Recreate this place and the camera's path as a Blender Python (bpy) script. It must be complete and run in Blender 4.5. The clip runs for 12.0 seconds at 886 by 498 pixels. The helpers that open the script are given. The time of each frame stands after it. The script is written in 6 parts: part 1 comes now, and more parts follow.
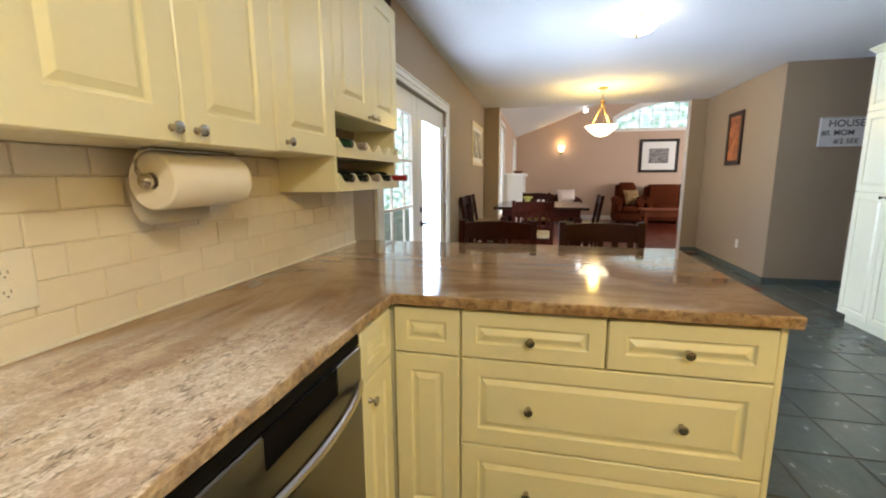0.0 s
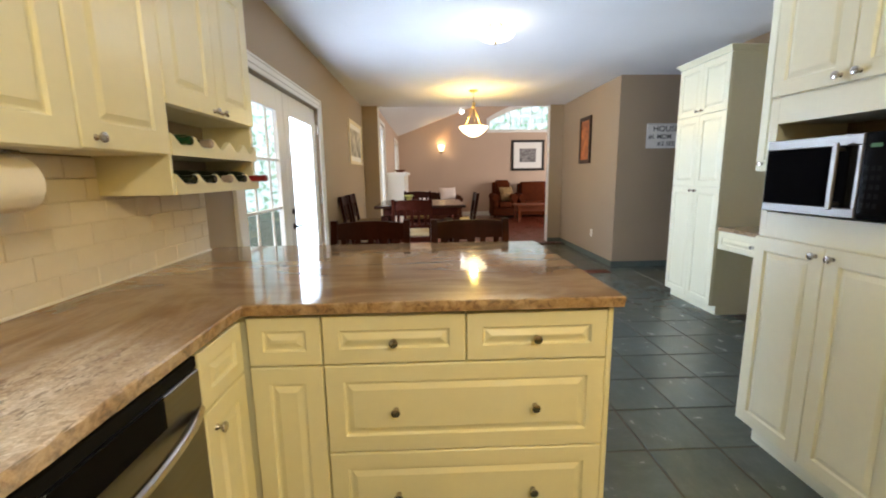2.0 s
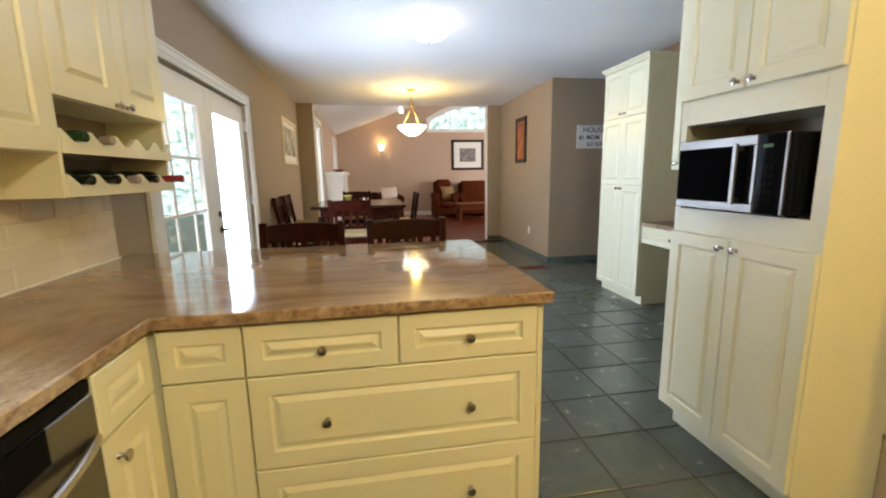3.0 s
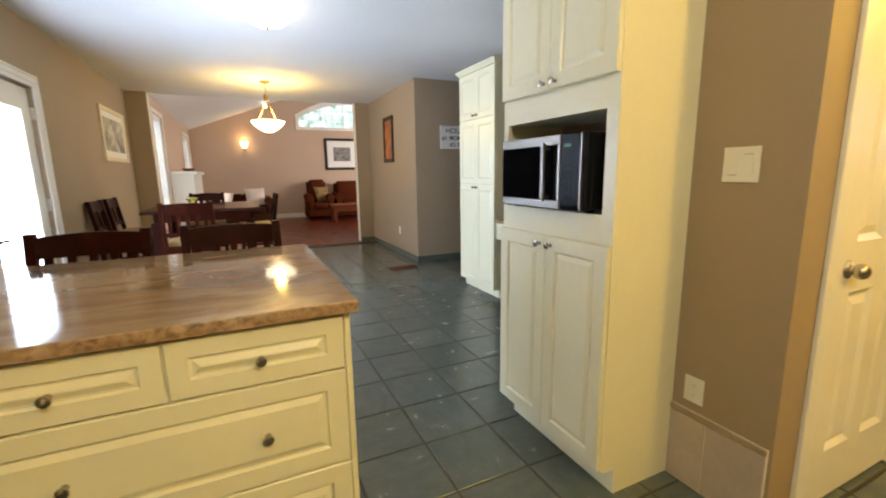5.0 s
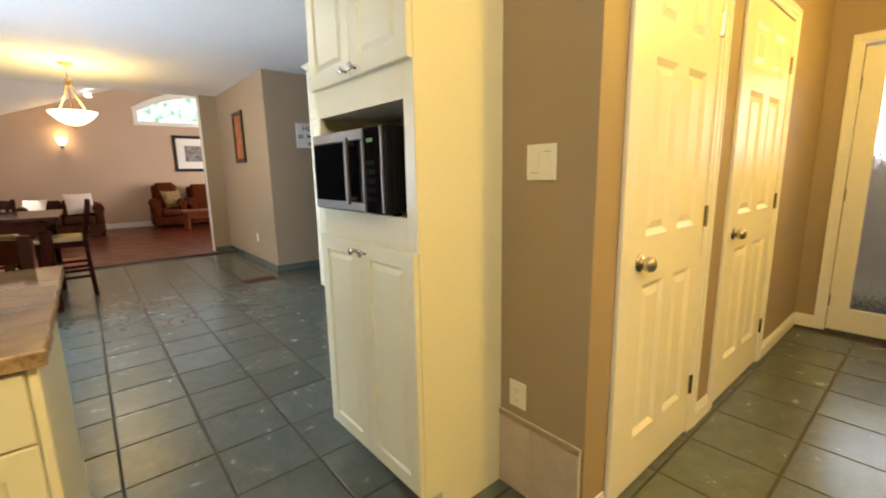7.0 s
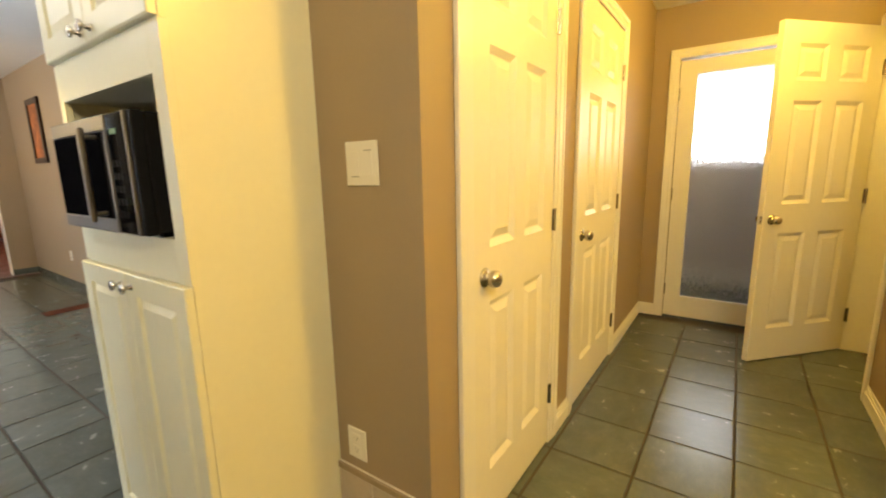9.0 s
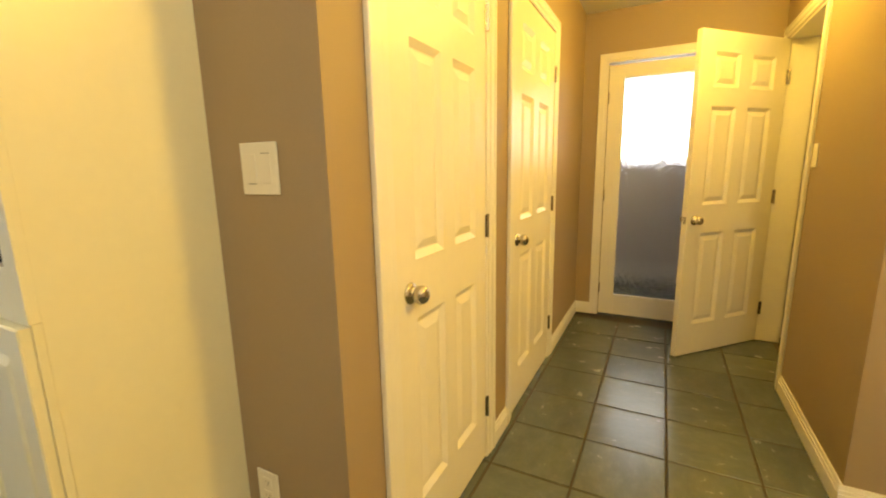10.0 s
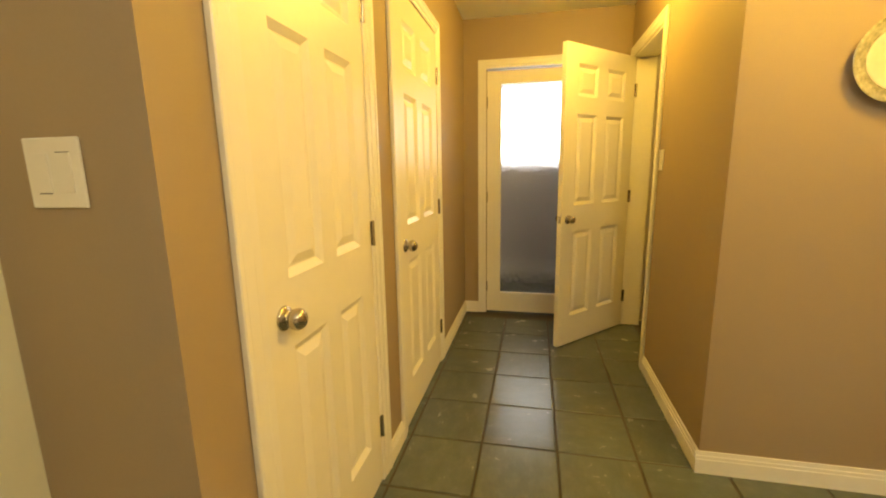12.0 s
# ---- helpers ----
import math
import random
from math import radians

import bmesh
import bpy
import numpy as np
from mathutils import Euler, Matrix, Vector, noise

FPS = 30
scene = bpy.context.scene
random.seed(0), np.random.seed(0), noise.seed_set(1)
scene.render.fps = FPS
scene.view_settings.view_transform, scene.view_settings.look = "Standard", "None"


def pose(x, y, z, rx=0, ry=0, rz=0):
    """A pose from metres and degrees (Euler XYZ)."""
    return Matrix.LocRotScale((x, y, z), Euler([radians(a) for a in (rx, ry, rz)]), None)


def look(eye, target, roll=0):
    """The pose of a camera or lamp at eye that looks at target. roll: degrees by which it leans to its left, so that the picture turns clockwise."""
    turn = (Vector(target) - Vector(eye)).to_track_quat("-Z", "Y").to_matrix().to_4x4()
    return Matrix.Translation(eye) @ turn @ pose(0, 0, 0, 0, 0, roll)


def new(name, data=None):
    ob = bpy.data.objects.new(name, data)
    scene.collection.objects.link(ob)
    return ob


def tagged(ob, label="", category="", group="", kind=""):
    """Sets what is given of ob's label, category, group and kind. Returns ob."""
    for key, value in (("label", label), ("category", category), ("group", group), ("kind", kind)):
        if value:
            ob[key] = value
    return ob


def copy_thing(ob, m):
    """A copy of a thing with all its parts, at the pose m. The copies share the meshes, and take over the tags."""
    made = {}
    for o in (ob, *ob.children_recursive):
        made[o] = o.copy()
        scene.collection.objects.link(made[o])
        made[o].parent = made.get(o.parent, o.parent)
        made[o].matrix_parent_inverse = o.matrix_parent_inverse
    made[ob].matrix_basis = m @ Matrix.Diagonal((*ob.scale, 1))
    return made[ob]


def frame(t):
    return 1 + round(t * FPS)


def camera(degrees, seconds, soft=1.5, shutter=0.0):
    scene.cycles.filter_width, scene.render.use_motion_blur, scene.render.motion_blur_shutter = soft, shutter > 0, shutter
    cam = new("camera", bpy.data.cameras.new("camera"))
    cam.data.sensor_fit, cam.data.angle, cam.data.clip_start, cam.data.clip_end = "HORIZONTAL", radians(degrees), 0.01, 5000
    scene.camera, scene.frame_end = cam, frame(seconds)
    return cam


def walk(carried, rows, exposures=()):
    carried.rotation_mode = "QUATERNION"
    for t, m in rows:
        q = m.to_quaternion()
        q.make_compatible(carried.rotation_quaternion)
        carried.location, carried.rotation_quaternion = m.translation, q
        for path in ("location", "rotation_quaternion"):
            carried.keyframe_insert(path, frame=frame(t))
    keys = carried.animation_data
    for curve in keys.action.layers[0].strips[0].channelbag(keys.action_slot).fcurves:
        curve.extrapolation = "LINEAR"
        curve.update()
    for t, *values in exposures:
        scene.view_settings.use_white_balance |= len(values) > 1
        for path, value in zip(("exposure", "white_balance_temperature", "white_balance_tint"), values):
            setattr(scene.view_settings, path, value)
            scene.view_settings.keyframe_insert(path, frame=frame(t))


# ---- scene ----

cam = camera(92.6, 12.0, soft=1.9, shutter=0.4)
PATH = [
    (0, (-0.684, -1.246, 1.28), (-1.125, 0.676, 0.948), -0.3),
    (0.5, (-0.665, -1.246, 1.283), (-0.982, 0.7, 0.946), -0.4),
    (1, (-0.641, -1.236, 1.283), (-0.831, 0.726, 0.945), -0.5),
    (1.5, (-0.616, -1.226, 1.282), (-0.675, 0.744, 0.942), -0.6),
    (2, (-0.589, -1.214, 1.281), (-0.519, 0.756, 0.939), -0.8),
    (2.5, (-0.568, -1.206, 1.282), (-0.367, 0.753, 0.937), -0.8),
    (3, (-0.544, -1.193, 1.279), (-0.214, 0.749, 0.931), -1.0),
    (3.2, (-0.533, -1.189, 1.286), (-0.146, 0.742, 0.941), -0.5),
    (5, (-0.262, -1.148, 1.265), (0.568, 0.637, 0.91), -0.9),
    (5.5, (-0.174, -1.144, 1.264), (0.767, 0.585, 0.908), -1.0),
    (6, (-0.092, -1.148, 1.255), (0.961, 0.514, 0.898), -1.1),
    (6.5, (-0.003, -1.144, 1.249), (1.16, 0.443, 0.893), -1.0),
    (7, (0.101, -1.133, 1.25), (1.366, 0.374, 0.893), -1.1),
    (7.2, (0.128, -1.139, 1.251), (1.436, 0.333, 0.902), -0.9),
    (8.8, (0.407, -1.09, 1.246), (1.994, 0.073, 0.889), -1.3),
    (9, (0.439, -1.09, 1.252), (2.054, 0.033, 0.89), -1.2),
    (9.5, (0.522, -1.08, 1.264), (2.206, -0.063, 0.9), -1.2),
    (10, (0.58, -1.079, 1.267), (2.326, -0.177, 0.897), -1.1),
    (10.5, (0.618, -1.089, 1.265), (2.42, -0.304, 0.897), -1.2),
    (11.5, (0.671, -1.069, 1.271), (2.56, -0.526, 0.9), -1.1),
    (12, (0.692, -1.05, 1.272), (2.612, -0.632, 0.9), -1.0),
]
walk(cam, [(t, look(eye, target, roll)) for t, eye, target, roll in PATH],
     exposures=[(0, 0.02, 6150, 10), (3.0, 0.05, 6350, 10), (5.0, 0.05, 6500, 10), (7.0, 0.22, 6700, 10), (9.0, 0.26, 7200, 10), (10.5, 0.10, 7450, 10), (12, -0.03, 7600, 10)])

# ---- world, lamps ----
world = bpy.data.worlds.new("world")
scene.world = world
world.use_nodes = True
wn = world.node_tree.nodes
sky = wn.new("ShaderNodeTexSky")
sky.sky_type, sky.sun_disc = "NISHITA", False
sky.sun_elevation, sky.sun_rotation = radians(56), radians(-90)
world.node_tree.links.new(sky.outputs[0], wn["Background"].inputs[0])
wn["Background"].inputs[1].default_value = 0.12
sun = new("sun", bpy.data.lights.new("sun", "SUN"))
sun.data.energy, sun.data.angle, sun.data.color = 4.5, radians(0.5), (1.0, 0.96, 0.90)
sun.matrix_world = look((-6.745, 0, 10), (0, 0, 0))

WARM = (1.0, 0.63, 0.08)


def lamp(name, kind, m, energy, color, size=0.1, size_y=0.0):
    d = bpy.data.lights.new(name, kind)
    d.energy, d.color = energy, color
    if kind == "AREA":
        d.shape, d.size, d.size_y = "RECTANGLE", size, size_y or size
    else:
        d.shadow_soft_size = size
    ob = new(name, d)
    ob.matrix_world = m
    return ob


DAY = (0.64, 0.77, 1.0)
lamp("kitchen_ceiling_bulb", "POINT", pose(1.74, -2.22, 2.40), 79, WARM, 0.12)
# Added fill for the room behind the open door; its real source is unknown.
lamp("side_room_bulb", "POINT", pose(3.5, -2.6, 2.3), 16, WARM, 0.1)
# Assumed bulb behind the camera, added to brighten the drawers and worktop.
lamp("sink_bulb", "POINT", pose(-0.05, -1.90, 2.30), 66, (1.0, 0.90, 0.62), 0.12)
lamp("french_door_daylight", "AREA", look((-1.835, 2.965, 1.05), (0, 2.965, 1.05)), 106, DAY, 0.90, 1.66)
# Area lamp added at deck level, standing in for sunlight bounced to the ceiling.
lamp("sunlit_deck_bounce", "AREA", look((-2.35, 2.45, 0.02), (-1.75, 2.45, 1.3)), 75, DAY, 1.8, 0.7)
lamp("hall_bulb", "POINT", pose(3.20, -1.36, 2.26), 32, WARM, 0.10)
lamp("flush_bulb", "POINT", pose(0.02, 2.62, 2.41), 4.5, (1.0, 0.92, 0.80), 0.10)
lamp("pendant_bulb", "POINT", pose(0.135, 5.40, 2.06), 34, (1.0, 0.68, 0.16), 0.06)
lamp("sconce_bulb", "POINT", pose(-0.12, 12.27, 2.13), 4, (1.0, 0.74, 0.4), 0.04)
lamp("living_window_daylight", "AREA", look((-1.72, 7.45, 1.5), (1, 7.6, 1.0)), 9, DAY, 0.9, 1.6)
# Fill lamp added to brighten the living room from out of view.
lamp("side_window_daylight", "AREA", look((5.6, 9.5, 1.7), (2, 9.5, 1.0)), 190, (1.0, 0.93, 0.86), 2.4, 1.6)


# ---- materials ----
def make(name, base, rough=0.5, metal=0.0, var=0.12, scale=4.0, fine=60.0, bump=0.0, dist=0.004, coat=0.0, stretch=(1, 1, 1), tint=None, emit=0.0, obj_random=0.0, trans=0.0, rvar=0.08, spec=0.5):
    m = bpy.data.materials.new(name)
    m.use_nodes = True
    nt = m.node_tree
    b = nt.nodes["Principled BSDF"]
    b.inputs["Roughness"].default_value, b.inputs["Metallic"].default_value = rough, metal
    b.inputs["Specular IOR Level"].default_value = spec
    b.inputs["Coat Weight"].default_value, b.inputs["Transmission Weight"].default_value = coat, trans
    b.inputs["Coat Roughness"].default_value = 0.08
    tc, mp = nt.nodes.new("ShaderNodeTexCoord"), nt.nodes.new("ShaderNodeMapping")
    mp.inputs["Scale"].default_value = stretch
    nt.links.new(tc.outputs["Object"], mp.inputs[0])

    def tex(s, detail=4.0):
        n = nt.nodes.new("ShaderNodeTexNoise")
        n.inputs["Scale"].default_value, n.inputs["Detail"].default_value = s, detail
        nt.links.new(mp.outputs[0], n.inputs["Vector"])
        return n
    big, small = tex(scale), tex(fine, 3.0)
    mix = nt.nodes.new("ShaderNodeMath")
    mix.operation = "MULTIPLY_ADD"
    nt.links.new(small.outputs[0], mix.inputs[0])
    mix.inputs[1].default_value = 0.4
    half = nt.nodes.new("ShaderNodeMath")
    half.operation = "MULTIPLY"
    nt.links.new(big.outputs[0], half.inputs[0])
    half.inputs[1].default_value = 0.6
    nt.links.new(half.outputs[0], mix.inputs[2])
    ramp = nt.nodes.new("ShaderNodeValToRGB")
    lo = [c * (1 - var) for c in base]
    hi = list(tint) if tint else [min(1, c * (1 + var)) for c in base]
    ramp.color_ramp.elements[0].position, ramp.color_ramp.elements[1].position = 0.28, 0.72
    ramp.color_ramp.elements[0].color, ramp.color_ramp.elements[1].color = (*lo, 1), (*hi, 1)
    nt.links.new(mix.outputs[0], ramp.inputs[0])
    out = ramp.outputs[0]
    if obj_random:
        info = nt.nodes.new("ShaderNodeObjectInfo")
        ma = nt.nodes.new("ShaderNodeMapRange")
        ma.inputs["To Min"].default_value, ma.inputs["To Max"].default_value = 1 - obj_random, 1 + obj_random
        nt.links.new(info.outputs["Random"], ma.inputs[0])
        hsv = nt.nodes.new("ShaderNodeHueSaturation")
        nt.links.new(ma.outputs[0], hsv.inputs["Value"])
        nt.links.new(out, hsv.inputs["Color"])
        out = hsv.outputs[0]
    nt.links.new(out, b.inputs["Base Color"])
    if rvar and not trans:
        rr = nt.nodes.new("ShaderNodeMapRange")
        rr.inputs["To Min"].default_value, rr.inputs["To Max"].default_value = max(0.02, rough - rvar), min(1, rough + rvar)
        nt.links.new(mix.outputs[0], rr.inputs[0])
        nt.links.new(rr.outputs[0], b.inputs["Roughness"])
    if bump:
        bp = nt.nodes.new("ShaderNodeBump")
        bp.inputs["Strength"].default_value, bp.inputs["Distance"].default_value = bump, dist
        nt.links.new(mix.outputs[0], bp.inputs["Height"])
        nt.links.new(bp.outputs[0], b.inputs["Normal"])
    if emit:
        b.inputs["Emission Color"].default_value = (*base, 1)
        b.inputs["Emission Strength"].default_value = emit
    return m


def ramp_of(nt, src, stops):
    r = nt.nodes.new("ShaderNodeValToRGB")
    e = r.color_ramp.elements
    while len(e) < len(stops):
        e.new(0.5)
    for k, (p, c) in enumerate(stops):
        e[k].position, e[k].color = p, (*c, 1)
    nt.links.new(src, r.inputs[0])
    return r.outputs[0]


def noise_of(nt, src, s, detail=4.0, distort=0.0, rough=0.5):
    n = nt.nodes.new("ShaderNodeTexNoise")
    n.inputs["Scale"].default_value, n.inputs["Detail"].default_value = s, detail
    n.inputs["Distortion"].default_value, n.inputs["Roughness"].default_value = distort, rough
    nt.links.new(src, n.inputs["Vector"])
    return n.outputs[0]


def blend_of(nt, mode, f, a, c):
    x = nt.nodes.new("ShaderNodeMix")
    x.data_type, x.blend_type = "RGBA", mode
    if isinstance(f, float):
        x.inputs[0].default_value = f
    else:
        nt.links.new(f, x.inputs[0])
    nt.links.new(a, x.inputs[6])
    nt.links.new(c, x.inputs[7])
    return x.outputs[2]


def math_of(nt, op, a, b):
    n = nt.nodes.new("ShaderNodeMath")
    n.operation = op
    for k, v in enumerate((a, b)):
        if isinstance(v, (int, float)):
            n.inputs[k].default_value = v
        else:
            nt.links.new(v, n.inputs[k])
    return n.outputs[0]


def granite(name):
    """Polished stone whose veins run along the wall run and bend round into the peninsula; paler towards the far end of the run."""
    m = bpy.data.materials.new(name)
    m.use_nodes = True
    nt = m.node_tree
    b = nt.nodes["Principled BSDF"]
    b.inputs["Specular IOR Level"].default_value = 0.42
    geo, xyz = nt.nodes.new("ShaderNodeNewGeometry"), nt.nodes.new("ShaderNodeSeparateXYZ")
    pos = geo.outputs["Position"]
    nt.links.new(pos, xyz.inputs[0])
    X, Y = xyz.outputs["X"], xyz.outputs["Y"]

    def mapped(stretch, turn):
        mp = nt.nodes.new("ShaderNodeMapping")
        mp.inputs["Scale"].default_value, mp.inputs["Rotation"].default_value = stretch, (0, 0, radians(turn))
        nt.links.new(pos, mp.inputs[0])
        return mp.outputs[0]
    along_y, along_x = mapped((3.0, 0.75, 2.0), 9), mapped((0.75, 2.7, 2.0), -4)

    def grade(src, lo, hi):
        n = nt.nodes.new("ShaderNodeMapRange")
        n.interpolation_type = "SMOOTHSTEP"
        n.inputs["From Min"].default_value, n.inputs["From Max"].default_value = lo, hi
        nt.links.new(src, n.inputs[0])
        return n.outputs[0]
    # which way the veins run: past the diagonal of the corner they follow the peninsula
    wob = math_of(nt, "MULTIPLY", noise_of(nt, pos, 4.0, 2), 0.5)
    bend = grade(math_of(nt, "ADD", math_of(nt, "ADD", math_of(nt, "MULTIPLY", X, 0.55), Y), wob), -0.75, -0.05)

    def turned(f):
        return blend_of(nt, "MIX", bend, f(along_y), f(along_x))
    brown = [(0.34, (0.215, 0.120, 0.057)), (0.45, (0.275, 0.168, 0.086)), (0.54, (0.335, 0.220, 0.124)), (0.66, (0.240, 0.142, 0.070))]
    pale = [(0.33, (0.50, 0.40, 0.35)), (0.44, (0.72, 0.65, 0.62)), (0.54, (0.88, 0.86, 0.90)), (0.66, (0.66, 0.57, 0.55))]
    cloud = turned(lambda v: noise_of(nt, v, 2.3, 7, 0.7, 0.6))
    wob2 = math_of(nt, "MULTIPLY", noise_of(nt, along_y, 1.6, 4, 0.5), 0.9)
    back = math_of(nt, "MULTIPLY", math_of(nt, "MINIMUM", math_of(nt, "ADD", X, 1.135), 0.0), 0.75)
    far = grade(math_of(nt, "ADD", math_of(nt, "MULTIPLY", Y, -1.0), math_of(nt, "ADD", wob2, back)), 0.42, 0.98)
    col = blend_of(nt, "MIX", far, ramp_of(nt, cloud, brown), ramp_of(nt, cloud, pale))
    # crystals of two sizes, plainest in the pale stone
    for scale, lo, hi, low, more in ((60, (0.74, 0.66, 0.62), (1.14, 1.14, 1.15), 0.10, 0.55), (220, (0.66, 0.60, 0.58), (1.24, 1.23, 1.24), 0.12, 0.42)):
        v = nt.nodes.new("ShaderNodeTexVoronoi")
        v.inputs["Scale"].default_value = scale
        nt.links.new(pos, v.inputs["Vector"])
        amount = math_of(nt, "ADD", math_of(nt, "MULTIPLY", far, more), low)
        col = blend_of(nt, "MULTIPLY", amount, col, ramp_of(nt, v.outputs["Color"], [(0.1, lo), (0.8, hi)]))
    # dark mineral flecks in drifts, denser in the pale stone
    short_y, short_x = mapped((1.9, 0.8, 2.0), 14), mapped((0.8, 1.9, 2.0), -4)
    speck = blend_of(nt, "MIX", bend, noise_of(nt, short_y, 48, 6, 0.3, 0.65), noise_of(nt, short_x, 48, 6, 0.3, 0.65))
    fleck = ramp_of(nt, speck, [(0.53, (0, 0, 0)), (0.60, (0.9, 0.9, 0.9))])
    drift = turned(lambda v: ramp_of(nt, noise_of(nt, v, 4.5, 4, 0.6), [(0.44, (0.06, 0.06, 0.06)), (0.58, (1, 1, 1))]))
    fleck = math_of(nt, "MULTIPLY", blend_of(nt, "MULTIPLY", 1.0, fleck, drift), math_of(nt, "ADD", math_of(nt, "MULTIPLY", far, 0.85), 0.12))
    dark = ramp_of(nt, noise_of(nt, pos, 140, 2), [(0.3, (0.07, 0.05, 0.05)), (0.7, (0.27, 0.21, 0.22))])
    col = blend_of(nt, "MIX", fleck, col, dark)
    # the hewn edge is unpolished, golden brown with dark blotches
    nz = nt.nodes.new("ShaderNodeSeparateXYZ")
    nt.links.new(geo.outputs["Normal"], nz.inputs[0])
    side = grade(math_of(nt, "ABSOLUTE", nz.outputs["Z"], 0.0), 0.9, 0.5)
    hewn = ramp_of(nt, noise_of(nt, pos, 34, 6, 0.6, 0.65), [(0.36, (0.06, 0.035, 0.02)), (0.46, (0.25, 0.155, 0.08)), (0.56, (0.42, 0.29, 0.16)), (0.70, (0.52, 0.40, 0.28))])
    col = blend_of(nt, "MIX", math_of(nt, "MULTIPLY", side, 0.7), col, hewn)
    nt.links.new(col, b.inputs["Base Color"])
    gloss = math_of(nt, "ADD", math_of(nt, "MULTIPLY", cloud, 0.06), 0.045)
    nt.links.new(math_of(nt, "ADD", gloss, math_of(nt, "MULTIPLY", side, 0.28)), b.inputs["Roughness"])
    return m


def slate(name):
    """Glazed floor tile with a cleft, mottled green-grey face; each tile differs a little."""
    m = bpy.data.materials.new(name)
    m.use_nodes = True
    nt = m.node_tree
    b = nt.nodes["Principled BSDF"]
    tc, info = nt.nodes.new("ShaderNodeTexCoord"), nt.nodes.new("ShaderNodeObjectInfo")
    shift = nt.nodes.new("ShaderNodeVectorMath")
    shift.operation = "MULTIPLY_ADD"
    mul = nt.nodes.new("ShaderNodeCombineXYZ")
    for k in range(3):
        nt.links.new(math_of(nt, "MULTIPLY", info.outputs["Random"], 37.0 + 11 * k), mul.inputs[k])
    nt.links.new(tc.outputs["Object"], shift.inputs[0])
    shift.inputs[1].default_value = (1.0, 1.7, 1.0)
    nt.links.new(mul.outputs[0], shift.inputs[2])
    v = shift.outputs[0]
    cloud = noise_of(nt, v, 8.0, 8, 0.15, 0.66)
    col = ramp_of(nt, cloud, [(0.25, (0.074, 0.090, 0.083)), (0.50, (0.087, 0.105, 0.096)), (0.75, (0.106, 0.124, 0.112))])
    rust = ramp_of(nt, noise_of(nt, v, 3.5, 5, 0.2, 0.6), [(0.44, (0, 0, 0)), (0.72, (0.36, 0.36, 0.36))])
    brown = ramp_of(nt, cloud, [(0.30, (0.084, 0.086, 0.066)), (0.70, (0.120, 0.116, 0.088))])
    col = blend_of(nt, "MIX", rust, col, brown)
    chalk = ramp_of(nt, noise_of(nt, v, 26, 5, 0.4, 0.6), [(0.54, (0, 0, 0)), (0.74, (0.13, 0.13, 0.13))])
    pale = ramp_of(nt, cloud, [(0.3, (0.15, 0.17, 0.155)), (0.7, (0.22, 0.235, 0.205))])
    col = blend_of(nt, "MIX", chalk, col, pale)
    hsv, ma = nt.nodes.new("ShaderNodeHueSaturation"), nt.nodes.new("ShaderNodeMapRange")
    ma.inputs["To Min"].default_value, ma.inputs["To Max"].default_value = 0.90, 1.10
    nt.links.new(info.outputs["Random"], ma.inputs[0])
    nt.links.new(ma.outputs[0], hsv.inputs["Value"])
    nt.links.new(col, hsv.inputs["Color"])
    nt.links.new(hsv.outputs[0], b.inputs["Base Color"])
    rr = nt.nodes.new("ShaderNodeMapRange")
    rr.inputs["From Min"].default_value, rr.inputs["From Max"].default_value = 0.3, 0.7
    rr.inputs["To Min"].default_value, rr.inputs["To Max"].default_value = 0.23, 0.28
    nt.links.new(cloud, rr.inputs[0])
    nt.links.new(rr.outputs[0], b.inputs["Roughness"])
    bp = nt.nodes.new("ShaderNodeBump")
    bp.inputs["Strength"].default_value, bp.inputs["Distance"].default_value = 0.02, 0.004
    nt.links.new(cloud, bp.inputs["Height"])
    nt.links.new(bp.outputs[0], b.inputs["Normal"])
    return m


def plain_glass(name, rough=0.0, color=(1, 1, 1)):
    m = bpy.data.materials.new(name)
    m.use_nodes = True
    b = m.node_tree.nodes["Principled BSDF"]
    b.inputs["Base Color"].default_value = (*color, 1)
    b.inputs["Transmission Weight"].default_value, b.inputs["Roughness"].default_value = 1.0, rough
    b.inputs["IOR"].default_value = 1.45
    if rough:
        n = m.node_tree.nodes.new("ShaderNodeTexNoise")
        n.inputs["Scale"].default_value, n.inputs["Detail"].default_value = 30, 5
        bp = m.node_tree.nodes.new("ShaderNodeBump")
        bp.inputs["Strength"].default_value, bp.inputs["Distance"].default_value = 0.6, 0.01
        m.node_tree.links.new(n.outputs[0], bp.inputs["Height"])
        m.node_tree.links.new(bp.outputs[0], b.inputs["Normal"])
    return m


def glow(name, color, strength):
    m = bpy.data.materials.new(name)
    m.use_nodes = True
    b = m.node_tree.nodes["Principled BSDF"]
    b.inputs["Base Color"].default_value = (*color, 1)
    b.inputs["Emission Color"].default_value, b.inputs["Emission Strength"].default_value = (*color, 1), strength
    return m


